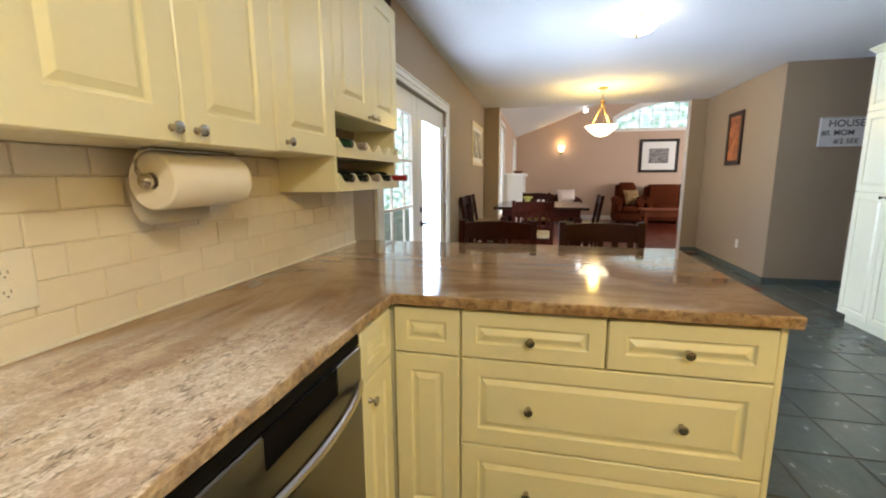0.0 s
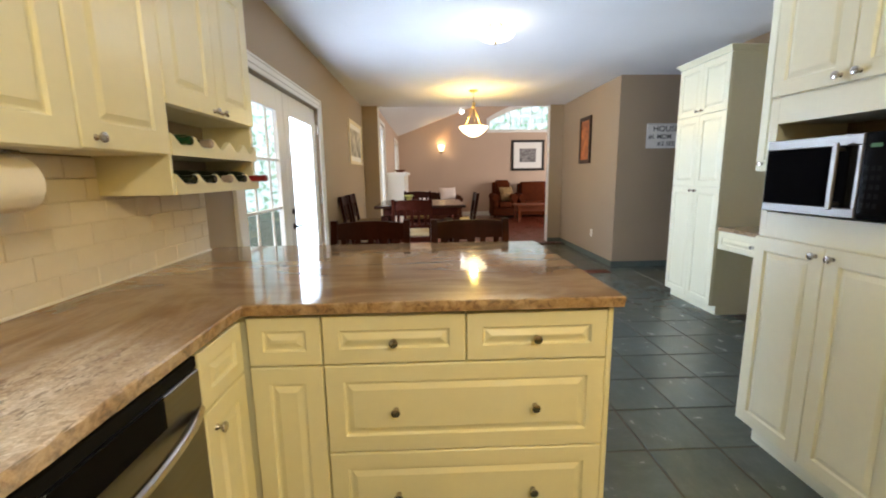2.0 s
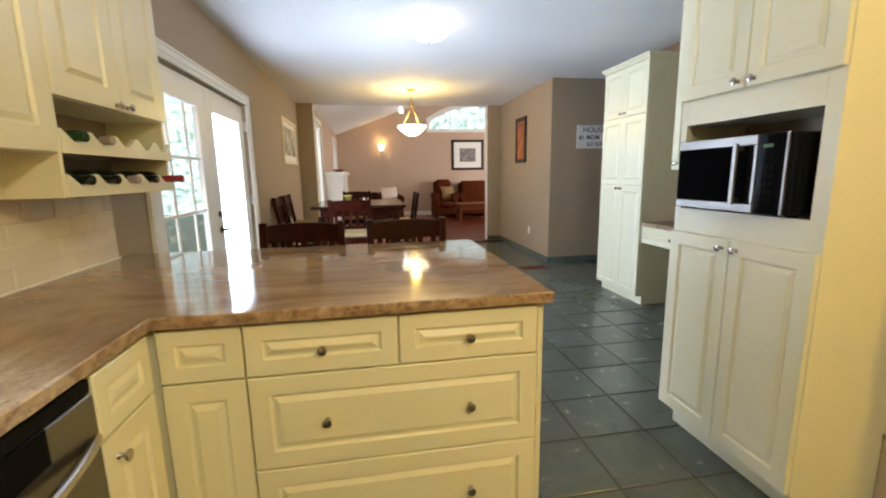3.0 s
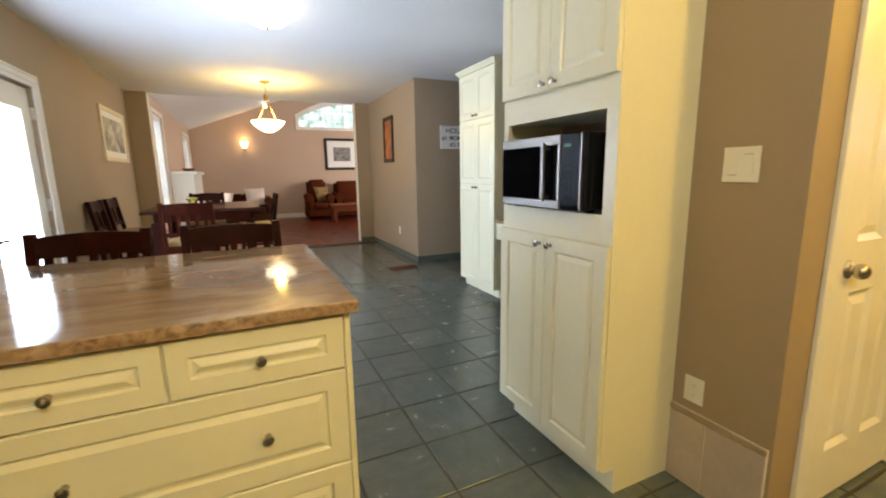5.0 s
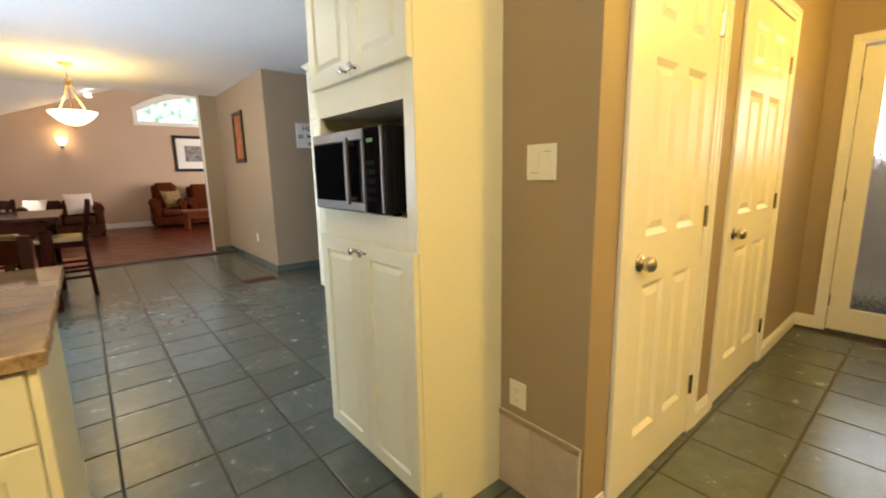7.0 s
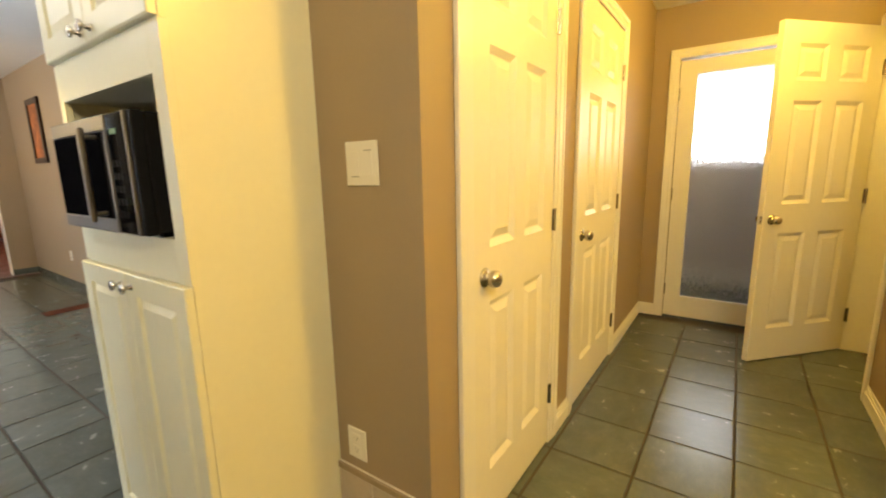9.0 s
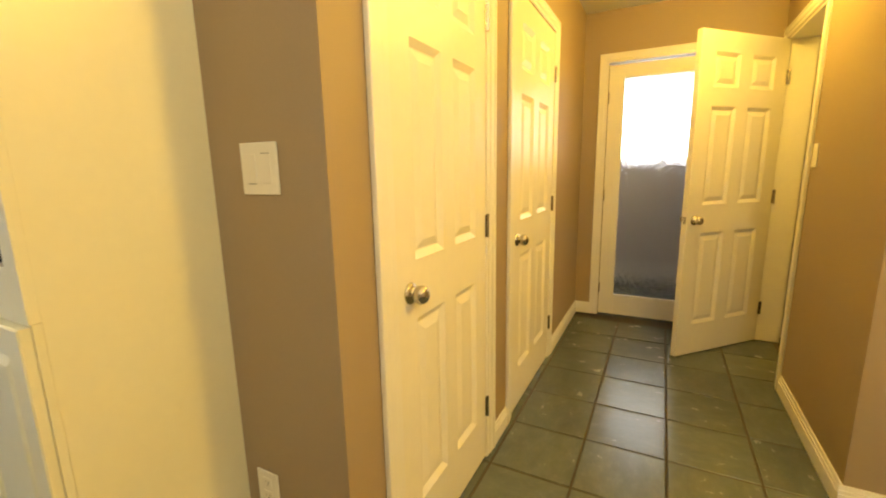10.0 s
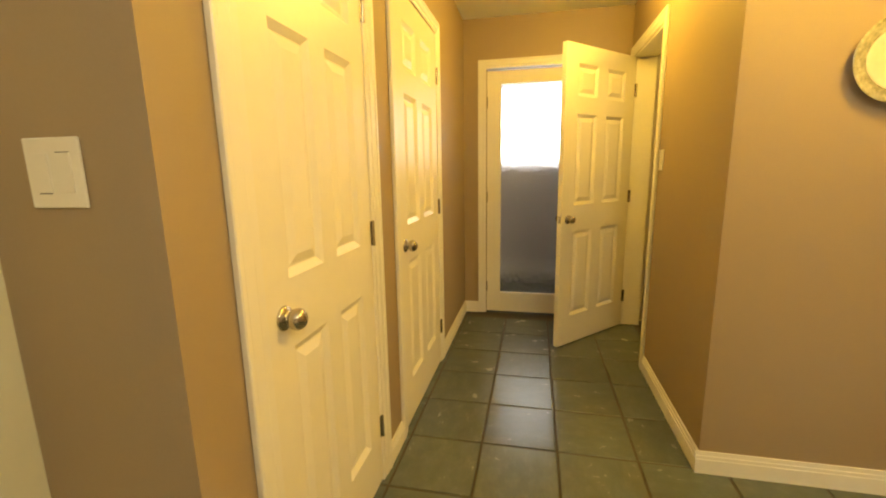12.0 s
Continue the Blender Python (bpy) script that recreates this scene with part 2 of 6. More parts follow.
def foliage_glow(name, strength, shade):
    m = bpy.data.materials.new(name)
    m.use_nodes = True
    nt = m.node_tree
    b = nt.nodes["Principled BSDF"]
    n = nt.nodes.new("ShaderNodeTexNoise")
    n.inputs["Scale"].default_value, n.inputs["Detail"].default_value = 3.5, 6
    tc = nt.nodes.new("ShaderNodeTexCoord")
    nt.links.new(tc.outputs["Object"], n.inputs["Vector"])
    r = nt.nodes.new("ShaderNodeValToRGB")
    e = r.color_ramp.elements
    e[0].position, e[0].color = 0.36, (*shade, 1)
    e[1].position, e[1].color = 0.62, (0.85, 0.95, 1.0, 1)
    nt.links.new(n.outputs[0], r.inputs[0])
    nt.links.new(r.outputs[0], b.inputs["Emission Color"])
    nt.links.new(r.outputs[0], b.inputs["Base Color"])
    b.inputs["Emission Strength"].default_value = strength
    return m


M_WALL = make("taupe_wall_paint", (0.332, 0.252, 0.168), 0.55, var=0.05, scale=1.5, fine=220, bump=0.12, dist=0.001)
M_LIVWALL = make("living_wall_paint", (0.53, 0.385, 0.285), 0.6, var=0.05, scale=1.2, fine=200, bump=0.1, dist=0.001)
M_CEIL = make("ceiling_paint", (0.80, 0.80, 0.80), 0.8, var=0.03, scale=2, fine=150, bump=0.25, dist=0.002)
M_CAB = make("cream_cabinet_lacquer", (0.80, 0.765, 0.56), 0.30, var=0.03, scale=2, fine=40, rvar=0.015)
# Interior brown, darkened to paint in the shade of rack and niche.
M_CABSHADE = make("cabinet_interior_shade", (0.34, 0.26, 0.17), 0.5, var=0.08, scale=3)
M_DOOR = make("white_door_paint", (0.82, 0.79, 0.71), 0.34, var=0.03, scale=2, fine=30, rvar=0.02, spec=0.28)
M_TRIM = make("white_trim_paint", (0.82, 0.80, 0.75), 0.32, var=0.03, scale=3, fine=30, rvar=0.015)
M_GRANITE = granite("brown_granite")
M_TILE = slate("slate_green_floor_tile")
M_GROUT = make("floor_grout", (0.040, 0.031, 0.021), 0.9, var=0.25, scale=6, fine=120, bump=0.3)
M_WTILE = make("cream_wall_tile", (0.76, 0.70, 0.60), 0.22, var=0.04, scale=3, fine=30, bump=0.04, dist=0.002, obj_random=0.03)
M_WGROUT = make("wall_grout", (0.76, 0.70, 0.60), 0.8, var=0.08, scale=10)
M_BTILE = make("beige_base_tile", (0.50, 0.42, 0.36), 0.35, var=0.12, scale=8, fine=40, obj_random=0.05)
M_STEEL = make("brushed_stainless", (0.20, 0.185, 0.165), 0.34, metal=1.0, var=0.10, scale=3, fine=70, stretch=(1, 1, 30))
M_NICKEL = make("satin_nickel", (0.50, 0.46, 0.41), 0.24, metal=1.0, var=0.05)
M_DARKMETAL = make("aged_bronze", (0.06, 0.05, 0.045), 0.35, metal=0.9, var=0.1)
M_BRASS = make("antique_brass", (0.38, 0.27, 0.12), 0.42, metal=1.0, var=0.06)
M_BLACK = make("black_plastic", (0.008, 0.008, 0.009), 0.5, var=0.1, spec=0.03)
M_BLACKGLASS = make("black_glass", (0.005, 0.005, 0.006), 0.06, var=0.05, rvar=0.0, spec=0.015)
M_MESHGLASS = make("dark_mesh_glass", (0.004, 0.004, 0.005), 0.35, var=0.1, fine=300, spec=0.0)
M_DARKWOOD = make("espresso_wood", (0.024, 0.0045, 0.002), 0.34, spec=0.06, var=0.3, scale=3, fine=40, stretch=(6, 6, 1), bump=0.08)
M_POLISHED = make("polished_espresso_wood", (0.020, 0.005, 0.0025), 0.16, spec=0.5, var=0.3, scale=3, fine=40, stretch=(6, 1, 6), rvar=0.03)
M_REDWOOD = make("cherry_wood_floor", (0.080, 0.016, 0.007), 0.28, spec=0.3, var=0.3, scale=3, fine=40, stretch=(1, 8, 1), obj_random=0.2)
M_CUSHION = make("tan_seat_cushion", (0.34, 0.24, 0.11), 0.8, var=0.12, scale=12, bump=0.2)
M_SOFA = make("rust_upholstery", (0.080, 0.017, 0.0045), 0.85, spec=0.08, var=0.25, scale=10, fine=160, bump=0.3)
M_SOFA2 = make("brown_upholstery", (0.060, 0.020, 0.010), 0.85, spec=0.08, var=0.25, scale=8, fine=160, bump=0.3)
M_ORANGEWOOD = make("orange_cherry_wood", (0.17, 0.042, 0.014), 0.35, var=0.25, scale=4, fine=40, stretch=(1, 8, 1))
M_PILLOW = make("pale_pillow_cotton", (0.68, 0.58, 0.52), 0.9, var=0.1, scale=8, bump=0.2)
M_PATTERN = make("patterned_pillow", (0.14, 0.07, 0.03), 0.9, var=0.6, scale=18, fine=60, tint=(0.36, 0.22, 0.08))
M_PAPER = make("paper_towel", (0.84, 0.80, 0.74), 0.9, var=0.03, scale=20, fine=200, bump=0.3, dist=0.001)
M_PLASTIC = make("white_plastic", (0.80, 0.77, 0.70), 0.35, var=0.02, rvar=0.02)
M_SLOT = make("socket_slots", (0.03, 0.03, 0.03), 0.5)
M_GLASS = plain_glass("clear_glass")
M_FROST = plain_glass("frosted_glass", 0.16, (0.93, 0.95, 1.0))
M_BOWL = glow("alabaster_glass", (1.0, 0.80, 0.50), 5.0)
M_SCONCE = glow("sconce_glass", (1.0, 0.78, 0.42), 5.0)
M_FLUSH = glow("flush_lamp_glass", (1.0, 0.92, 0.74), 3.5)
M_SPOT = glow("spotlight_face", (1.0, 0.95, 0.9), 8.0)
M_VENT = make("brown_vent_metal", (0.11, 0.028, 0.012), 0.6, var=0.2, spec=0.1)
M_BOTTLE = make("dark_bottle_glass", (0.008, 0.012, 0.008), 0.06, var=0.1, rvar=0)
M_GREENB = make("green_bottle_glass", (0.01, 0.05, 0.02), 0.06, var=0.1, rvar=0)
M_FOIL = make("red_foil", (0.30, 0.02, 0.02), 0.35, var=0.1)
M_FOILP = make("pale_foil", (0.34, 0.28, 0.25), 0.35, var=0.1)
M_MAT = make("picture_mat", (0.80, 0.78, 0.74), 0.8, var=0.02)
M_FRAMEB = make("black_frame", (0.012, 0.010, 0.009), 0.3, var=0.2)
M_FRAMEW = make("pale_frame", (0.72, 0.62, 0.42), 0.5, var=0.08)
M_FRAMEBR = make("brown_frame", (0.020, 0.007, 0.004), 0.4, var=0.2, spec=0.2)
M_ART1 = make("grey_print", (0.10, 0.085, 0.07), 0.7, var=0.8, scale=3.5, fine=16, tint=(0.74, 0.68, 0.56))
M_ART2 = make("orange_print", (0.20, 0.035, 0.012), 0.6, var=0.6, scale=6, fine=20, tint=(0.62, 0.20, 0.05))
M_ART3 = make("photo_print", (0.06, 0.05, 0.05), 0.6, var=0.8, scale=5, fine=12, stretch=(1, 1, 2.2), tint=(0.40, 0.37, 0.36))
M_SIGN = make("distressed_sign_board", (0.74, 0.72, 0.69), 0.7, var=0.12, scale=9, fine=60)
M_INK = make("sign_ink", (0.06, 0.055, 0.055), 0.7, var=0.3, scale=40)
M_PLATE = make("plate_rim_glaze", (0.26, 0.27, 0.14), 0.25, var=0.5, scale=30, fine=70, tint=(0.62, 0.56, 0.38))
M_PLATEIN = make("plate_well_glaze", (0.74, 0.66, 0.48), 0.25, var=0.08, scale=8)
M_MOTIF = make("plate_motif_glaze", (0.50, 0.13, 0.03), 0.3, var=0.3, scale=20)
M_YELLOW = make("yellow_green_cloth", (0.60, 0.58, 0.16), 0.8, var=0.2, scale=14)
M_BATHWALL = make("bath_wall", (0.62, 0.58, 0.56), 0.5, var=0.06)
M_DECK = make("pale_deck_boards", (0.62, 0.60, 0.58), 0.7, var=0.12, scale=4)
M_GRASS = make("lawn", (0.10, 0.125, 0.09), 0.9, var=0.4, scale=6, bump=0.4)
# Both backdrops emit light, standing in for daylight on the trees.
M_OUT = foliage_glow("glowing_garden_backdrop", 1.9, (0.22, 0.30, 0.40))
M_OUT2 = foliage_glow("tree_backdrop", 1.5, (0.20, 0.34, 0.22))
M_WIN = glow("bath_window_daylight", (0.86, 0.92, 1.0), 7.0)


# ---- mesh helpers ----
def box(bm, x0, x1, y0, y1, z0, z1, bevel=0.0, seg=1):
    vs = bmesh.ops.create_cube(bm, size=1.0)["verts"]
    m = Matrix.Translation(((x0 + x1) / 2, (y0 + y1) / 2, (z0 + z1) / 2)) @ Matrix.Diagonal((abs(x1 - x0), abs(y1 - y0), abs(z1 - z0), 1))
    bmesh.ops.transform(bm, matrix=m, verts=vs)
    if bevel:
        es = list({e for v in vs for e in v.link_edges})
        bmesh.ops.bevel(bm, geom=es, offset=bevel, segments=seg, affect="EDGES", profile=0.5)
    return vs


def lathe(bm, profile, m=None, n=20):
    """Turns (radius, height) pairs round z, then moves by m."""
    m = m or Matrix()
    rings = []
    for r, h in profile:
        if r < 1e-5:
            rings.append([bm.verts.new(m @ Vector((0, 0, h)))])
        else:
            rings.append([bm.verts.new(m @ Vector((r * math.cos(a), r * math.sin(a), h))) for a in (2 * math.pi * k / n for k in range(n))])
    for a, b in zip(rings, rings[1:]):
        for k in range(n):
            j = (k + 1) % n
            if len(a) == 1 and len(b) == 1:
                continue
            if len(a) == 1:
                bm.faces.new((a[0], b[k], b[j]))
            elif len(b) == 1:
                bm.faces.new((a[k], a[j], b[0]))
            else:
                bm.faces.new((a[k], a[j], b[j], b[k]))


def tube(bm, pts, r, n=8):
    """A round bar along a line of places."""
    pts = [Vector(p) for p in pts]
    rings = []
    for i, p in enumerate(pts):
        d = (pts[min(i + 1, len(pts) - 1)] - pts[max(i - 1, 0)]).normalized()
        q = d.to_track_quat("Z", "Y").to_matrix()
        rings.append([bm.verts.new(p + q @ Vector((r * math.cos(a), r * math.sin(a), 0))) for a in (2 * math.pi * k / n for k in range(n))])
    for a, b in zip(rings, rings[1:]):
        for k in range(n):
            bm.faces.new((a[k], a[(k + 1) % n], b[(k + 1) % n], b[k]))
    bm.faces.new(rings[0][::-1])
    bm.faces.new(rings[-1])


def finish(name, bm, material, smooth=False):
    bmesh.ops.recalc_face_normals(bm, faces=bm.faces[:])
    me = bpy.data.meshes.new(name)
    bm.to_mesh(me)
    bm.free()
    me.materials.append(material)
    if smooth:
        me.shade_smooth()
        me.set_sharp_from_angle(angle=radians(40))
    return me


def root_of(ob):
    while ob.parent:
        ob = ob.parent
    return ob


def part(name, bm, material, parent, label="", smooth=False):
    at = root_of(parent).location
    bmesh.ops.translate(bm, vec=-at, verts=bm.verts[:])
    ob = new(name, finish(name, bm, material, smooth))
    ob.parent = parent
    return tagged(ob, label)


def bpart(name, dims, material, parent, bevel=0.0, label="", seg=1):
    bm = bmesh.new()
    box(bm, *dims, bevel=bevel, seg=seg)
    return part(name, bm, material, parent, label)


def thing(name, label, category, at=(0, 0, 0), group="", kind=""):
    ob = new(name)
    ob.location = at
    ob.empty_display_size = 0.05
    return tagged(ob, label, category, group, kind)


def setting(name, boxes, material, label="", bevel=0.0):
    bm = bmesh.new()
    for d in boxes:
        box(bm, *d, bevel=bevel)
    return tagged(new(name, finish(name, bm, material)), label, name.split("_")[0], kind="structure")


def axes(origin, u, v, w):
    """The map from a panel's own across, up and outward to the world."""
    m = Matrix((Vector(u), Vector(v), Vector(w))).transposed().to_4x4()
    return Matrix.Translation(origin) @ m


def panel_slab(bm, m, us, vs, wells, thick, edge=0.003, groove=0.012, deep=0.007, slope=0.028, rise=0.001, split=0.45):
    """A slab with moulded raised panels: breaks across (us) and up (vs), cells (i, j) that are panels. Outward is +w; the front is at w = 0."""
    def rect(u0, u1, v0, v1, w):
        return [bm.verts.new(m @ Vector(p)) for p in ((u0, v0, w), (u1, v0, w), (u1, v1, w), (u0, v1, w))]

    def ring(a, b):
        for k in range(4):
            bm.faces.new((a[k], a[(k + 1) % 4], b[(k + 1) % 4], b[k]))
    for i in range(len(us) - 1):
        for j in range(len(vs) - 1):
            u0, u1, v0, v1 = us[i], us[i + 1], vs[j], vs[j + 1]
            r = rect(u0, u1, v0, v1, 0)
            if (i, j) not in wells:
                bm.faces.new(r)
                continue
            d = 0.0
            for step, w in ((groove * split, -deep), (groove * (1 - split), -deep), (slope, -rise)):
                d += step
                q = rect(u0 + d, u1 - d, v0 + d, v1 - d, w)
                ring(r, q)
                r = q
            bm.faces.new(r)
    e = edge
    a = rect(us[0], us[-1], vs[0], vs[-1], 0)
    b = rect(us[0] - e, us[-1] + e, vs[0] - e, vs[-1] + e, -e)
    c = rect(us[0] - e, us[-1] + e, vs[0] - e, vs[-1] + e, -thick)
    ring(a, b)
    ring(b, c)
    bm.faces.new(c[::-1])
    bmesh.ops.remove_doubles(bm, verts=bm.verts[:], dist=0.00005)


def knob_profile(r=0.0145, h=0.027):
    return [(0.0, 0.0), (0.009, 0.0), (0.008, 0.003), (0.0055, 0.006), (0.0055, 0.014), (r * 0.8, 0.017), (r, 0.021), (r * 0.92, h - 0.002), (r * 0.5, h), (0, h)]


def cabinet_front(kind, parent, origin, u, w, width, height, margin=0.06, knobs=(), deep=0.007):
    """A cabinet door or drawer front, from its low corner, across u, outward w; knobs at (across, up)."""
    bm = bmesh.new()
    m = axes(origin, u, (0, 0, 1), w)
    e = 0.003
    panel_slab(bm, m, [e, margin, width - margin, width - e], [e, margin, height - margin, height - e], {(1, 1)}, 0.019, e, groove=0.011, deep=0.0085, slope=0.017, rise=0.0006, split=0.45)
    ob = part(kind, bm, M_CAB, parent)
    for a, b in knobs:
        k = bmesh.new()
        lathe(k, knob_profile(), m @ Matrix.Translation((a, b, 0)), 18)
        part("knob", k, M_NICKEL, ob, "satin nickel round knob", smooth=True)
    return ob


# ---- large structure ----
LW, CEIL, HCEIL = -1.73, 2.53, 2.445
floor = setting("floor", [(-1.9, 5.3, -3.7, 6.62, -0.12, -0.0035)], M_GROUT, "dark green slate-look tile floor with brown grout")
setting("wall_west", [(LW - 0.15, LW, -3.7, 1.43, 0, CEIL), (LW - 0.15, LW, 1.43, 3.48, 1.99, CEIL), (LW - 0.15, LW, 3.48, 6.77, 0, CEIL)], M_WALL, "taupe painted kitchen and dining wall")
setting("wall_south", [(LW - 0.15, 2.6, -3.7, -3.55, 0, CEIL)], M_WALL, "plain taupe painted wall")
setting("wall_plate", [(2.46, 2.6, -3.55, -1.895, 0, CEIL), (2.46, 2.6, -1.895, -1.745, 0, CEIL)], M_WALL, "taupe wall with a hanging plate")
setting("wall_hall_south", [(2.6, 3.46, -1.895, -1.745, 0, CEIL), (3.46, 4.22, -1.895, -1.745, 2.06, CEIL), (4.22, 4.45, -1.895, -1.745, 0, CEIL)], M_WALL, "taupe hall wall with a doorway")
setting("wall_hall_end", [(4.33, 4.45, -1.745, -1.435, 0, CEIL), (4.33, 4.45, -1.435, -0.645, 2.06, CEIL), (4.33, 4.45, -0.645, -0.335, 0, CEIL)], M_WALL, "taupe end wall of the hall")
setting("wall_hall_north", [(1.39, 1.502, -0.455, -0.335, 0, CEIL), (1.502, 2.158, -0.455, -0.335, 2.05, CEIL), (2.158, 2.50, -0.455, -0.335, 0, CEIL),
                            (2.50, 3.285, -0.455, -0.335, 2.05, CEIL), (3.285, 4.33, -0.455, -0.335, 0, CEIL)], M_WALL, "taupe hall wall with two doors")
setting("wall_switch", [(1.27, 1.39, -0.455, 0.62, 0, CEIL)], M_WALL, "short taupe wall with a light switch")
setting("wall_closet", [(1.39, 2.67, 0.50, 0.62, 0, CEIL), (1.39, 4.33, 0.18, 0.30, 0, CEIL)], M_WALL, "plain taupe wall")
setting("wall_desk", [(2.55, 2.67, 0.62, 3.19, 0, CEIL), (2.67, 5.3, 3.07, 3.19, 0, CEIL)], M_WALL, "taupe wall behind the desk")
setting("wall_sign", [(1.95, 5.3, 4.46, 4.58, 0, CEIL)], M_WALL, "taupe wall with a sign")
setting("wall_east", [(1.95, 2.07, 4.58, 6.77, 0, CEIL)], M_WALL, "taupe dining wall with a picture")
setting("wall_passage_end", [(5.2, 5.3, 3.19, 4.46, 0, CEIL)], M_WALL, "plain taupe wall")
setting("wall_opening", [(LW - 0.15, -1.46, 6.77, 6.93, 0, CEIL), (1.70, 5.75, 6.77, 6.93, 0, CEIL), (LW - 0.15, 5.75, 6.80, 6.93, CEIL + 0.12, 4.1)], M_WALL, "taupe wall stubs beside the wide living room opening")
setting("trim_opening", [(-1.46, -1.452, 6.773, 6.93, 0, CEIL), (1.692, 1.70, 6.773, 6.93, 0, CEIL)], M_TRIM, "white painted reveal of the opening")
setting("ceiling_kitchen", [(LW - 0.15, 5.3, -3.7, 6.93, CEIL, CEIL + 0.12)], M_CEIL, "white textured ceiling")
setting("ceiling_hall", [(2.46, 4.33, -1.745, -0.455, HCEIL, CEIL - 0.003)], M_CEIL, "white hall ceiling")

# living room shell
setting("wall_living_west", [(-1.61, -1.46, 6.93, 7.0, 0, 2.6), (-1.61, -1.46, 7.0, 7.9, 0, 0.5), (-1.61, -1.46, 7.0, 7.9, 2.28, 2.6), (-1.61, -1.46, 7.9, 10.75, 0, 2.6),
                             (-1.61, -1.46, 10.75, 12.0, 0, 1.30), (-1.61, -1.46, 10.75, 12.0, 2.25, 2.6), (-1.61, -1.46, 12.0, 12.55, 0, 2.6)], M_LIVWALL, "warm beige living room side wall")
# The opening in this unseen wall is added to hold the fill lamp.
setting("wall_living_east", [(5.6, 5.75, 6.93, 8.3, 0, 3.2), (5.6, 5.75, 8.3, 10.7, 0, 0.9), (5.6, 5.75, 8.3, 10.7, 2.5, 3.2), (5.6, 5.75, 10.7, 12.55, 0, 3.2)], M_LIVWALL, "warm beige living room side wall")
WX0, WX1, WZ0, WZ1, WZS = 1.36, 4.44, 2.63, 3.44, 2.96
WXC = (WX0 + WX1) / 2
bm = bmesh.new()
box(bm, -1.46, WX0, 12.4, 12.55, 0, 4.3)
box(bm, WX1, 5.6, 12.4, 12.55, 0, 4.3)
box(bm, WX0, WX1, 12.4, 12.55, 0, WZ0)
box(bm, WX0, WX1, 12.4, 12.55, WZ1 + 0.02, 4.3)
arch = []
for k in range(25):
    a = k / 12 - 1
    arch.append((WXC + a * (WX1 - WX0) / 2, WZS + (WZ1 - WZS) * (1 - a * a)))
for (xa, za), (xb, zb) in zip(arch, arch[1:]):
    q = [bm.verts.new(p) for p in ((xa, 12.4, za), (xb, 12.4, zb), (xb, 12.4, WZ1 + 0.02), (xa, 12.4, WZ1 + 0.02), (xa, 12.55, za), (xb, 12.55, zb))]
    bm.faces.new((q[0], q[1], q[2], q[3]))
    bm.faces.new((q[0], q[4], q[5], q[1]))
bmesh.ops.remove_doubles(bm, verts=bm.verts[:], dist=0.0001)
tagged(new("wall_living_north", finish("wall_living_north", bm, M_LIVWALL)), "warm beige gable wall with an arched window", "wall", kind="structure")
bm = bmesh.new()
for xa, za, xb, zb in ((-1.62, 2.44, 2.4, 3.93), (2.4, 3.93, 5.76, 2.70)):
    v = [bm.verts.new(p) for p in ((xa, 6.8, za), (xb, 6.8, zb), (xb, 12.56, zb), (xa, 12.56, za), (xa, 6.8, za + 0.12), (xb, 6.8, zb + 0.12), (xb, 12.56, zb + 0.12), (xa, 12.56, za + 0.12))]
    for f in ((0, 1, 2, 3), (7, 6, 5, 4), (0, 4, 5, 1), (3, 2, 6, 7), (0, 3, 7, 4), (1, 5, 6, 2)):
        bm.faces.new([v[k] for k in f])
tagged(new("ceiling_living", finish("ceiling_living", bm, M_CEIL)), "white vaulted living room ceiling", "ceiling", kind="structure")
living_floor = setting("floor_living", [(-1.62, 5.75, 6.64, 12.56, -0.12, -0.004)], M_REDWOOD, "reddish brown hardwood floor")
setting("trim_threshold", [(-1.46, 1.70, 6.62, 6.665, -0.05, 0.006)], M_REDWOOD, "wooden threshold strip")

# bathroom behind the glazed door, room behind the open door
setting("wall_bath", [(5.62, 5.74, -2.3, -1.5, 0, 2.6), (5.62, 5.74, -1.5, -0.55, 0, 1.32), (5.62, 5.74, -1.5, -0.55, 2.15, 2.6), (5.62, 5.74, -0.55, 0.4, 0, 2.6),
                      (4.45, 5.62, -2.3, -2.2, 0, 2.6), (4.45, 5.62, 0.28, 0.4, 0, 2.6), (4.33, 4.45, -0.335, 0.4, 0, 2.6), (4.33, 4.45, -2.3, -1.895, 0, 2.6)], M_BATHWALL, "pale bathroom wall")
setting("baseboard_bath", [(5.60, 5.62, -2.2, 0.28, 0, 0.17)], M_TRIM, "white bathroom skirting board")
setting("floor_bath", [(4.33, 5.74, -2.3, 0.4, -0.12, -0.002)], M_TILE, "dark tile bathroom floor")
setting("ceiling_bath", [(4.45, 5.74, -2.3, 0.4, 2.53, 2.65)], M_CEIL, "white bathroom ceiling")
setting("wall_side_room", [(2.6, 4.45, -3.5, -3.4, 0, CEIL), (4.33, 4.45, -3.4, -2.3, 0, CEIL)], M_WALL, "plain taupe wall")
setting("ceiling_side_room", [(2.46, 4.45, -3.5, -1.745, CEIL - 0.004, CEIL - 0.001)], M_CEIL, "white ceiling")

# baseboards
setting("baseboard_tile", [(1.938, 1.95, 4.448, 6.77, 0, 0.075), (1.938, 5.2, 4.448, 4.46, 0, 0.075), (1.70, 1.938, 6.758, 6.77, 0, 0.075), (LW, LW + 0.012, 3.58, 6.77, 0, 0.075), (LW, -1.46, 6.758, 6.77, 0, 0.075)], M_TILE, "dark green tile skirting")


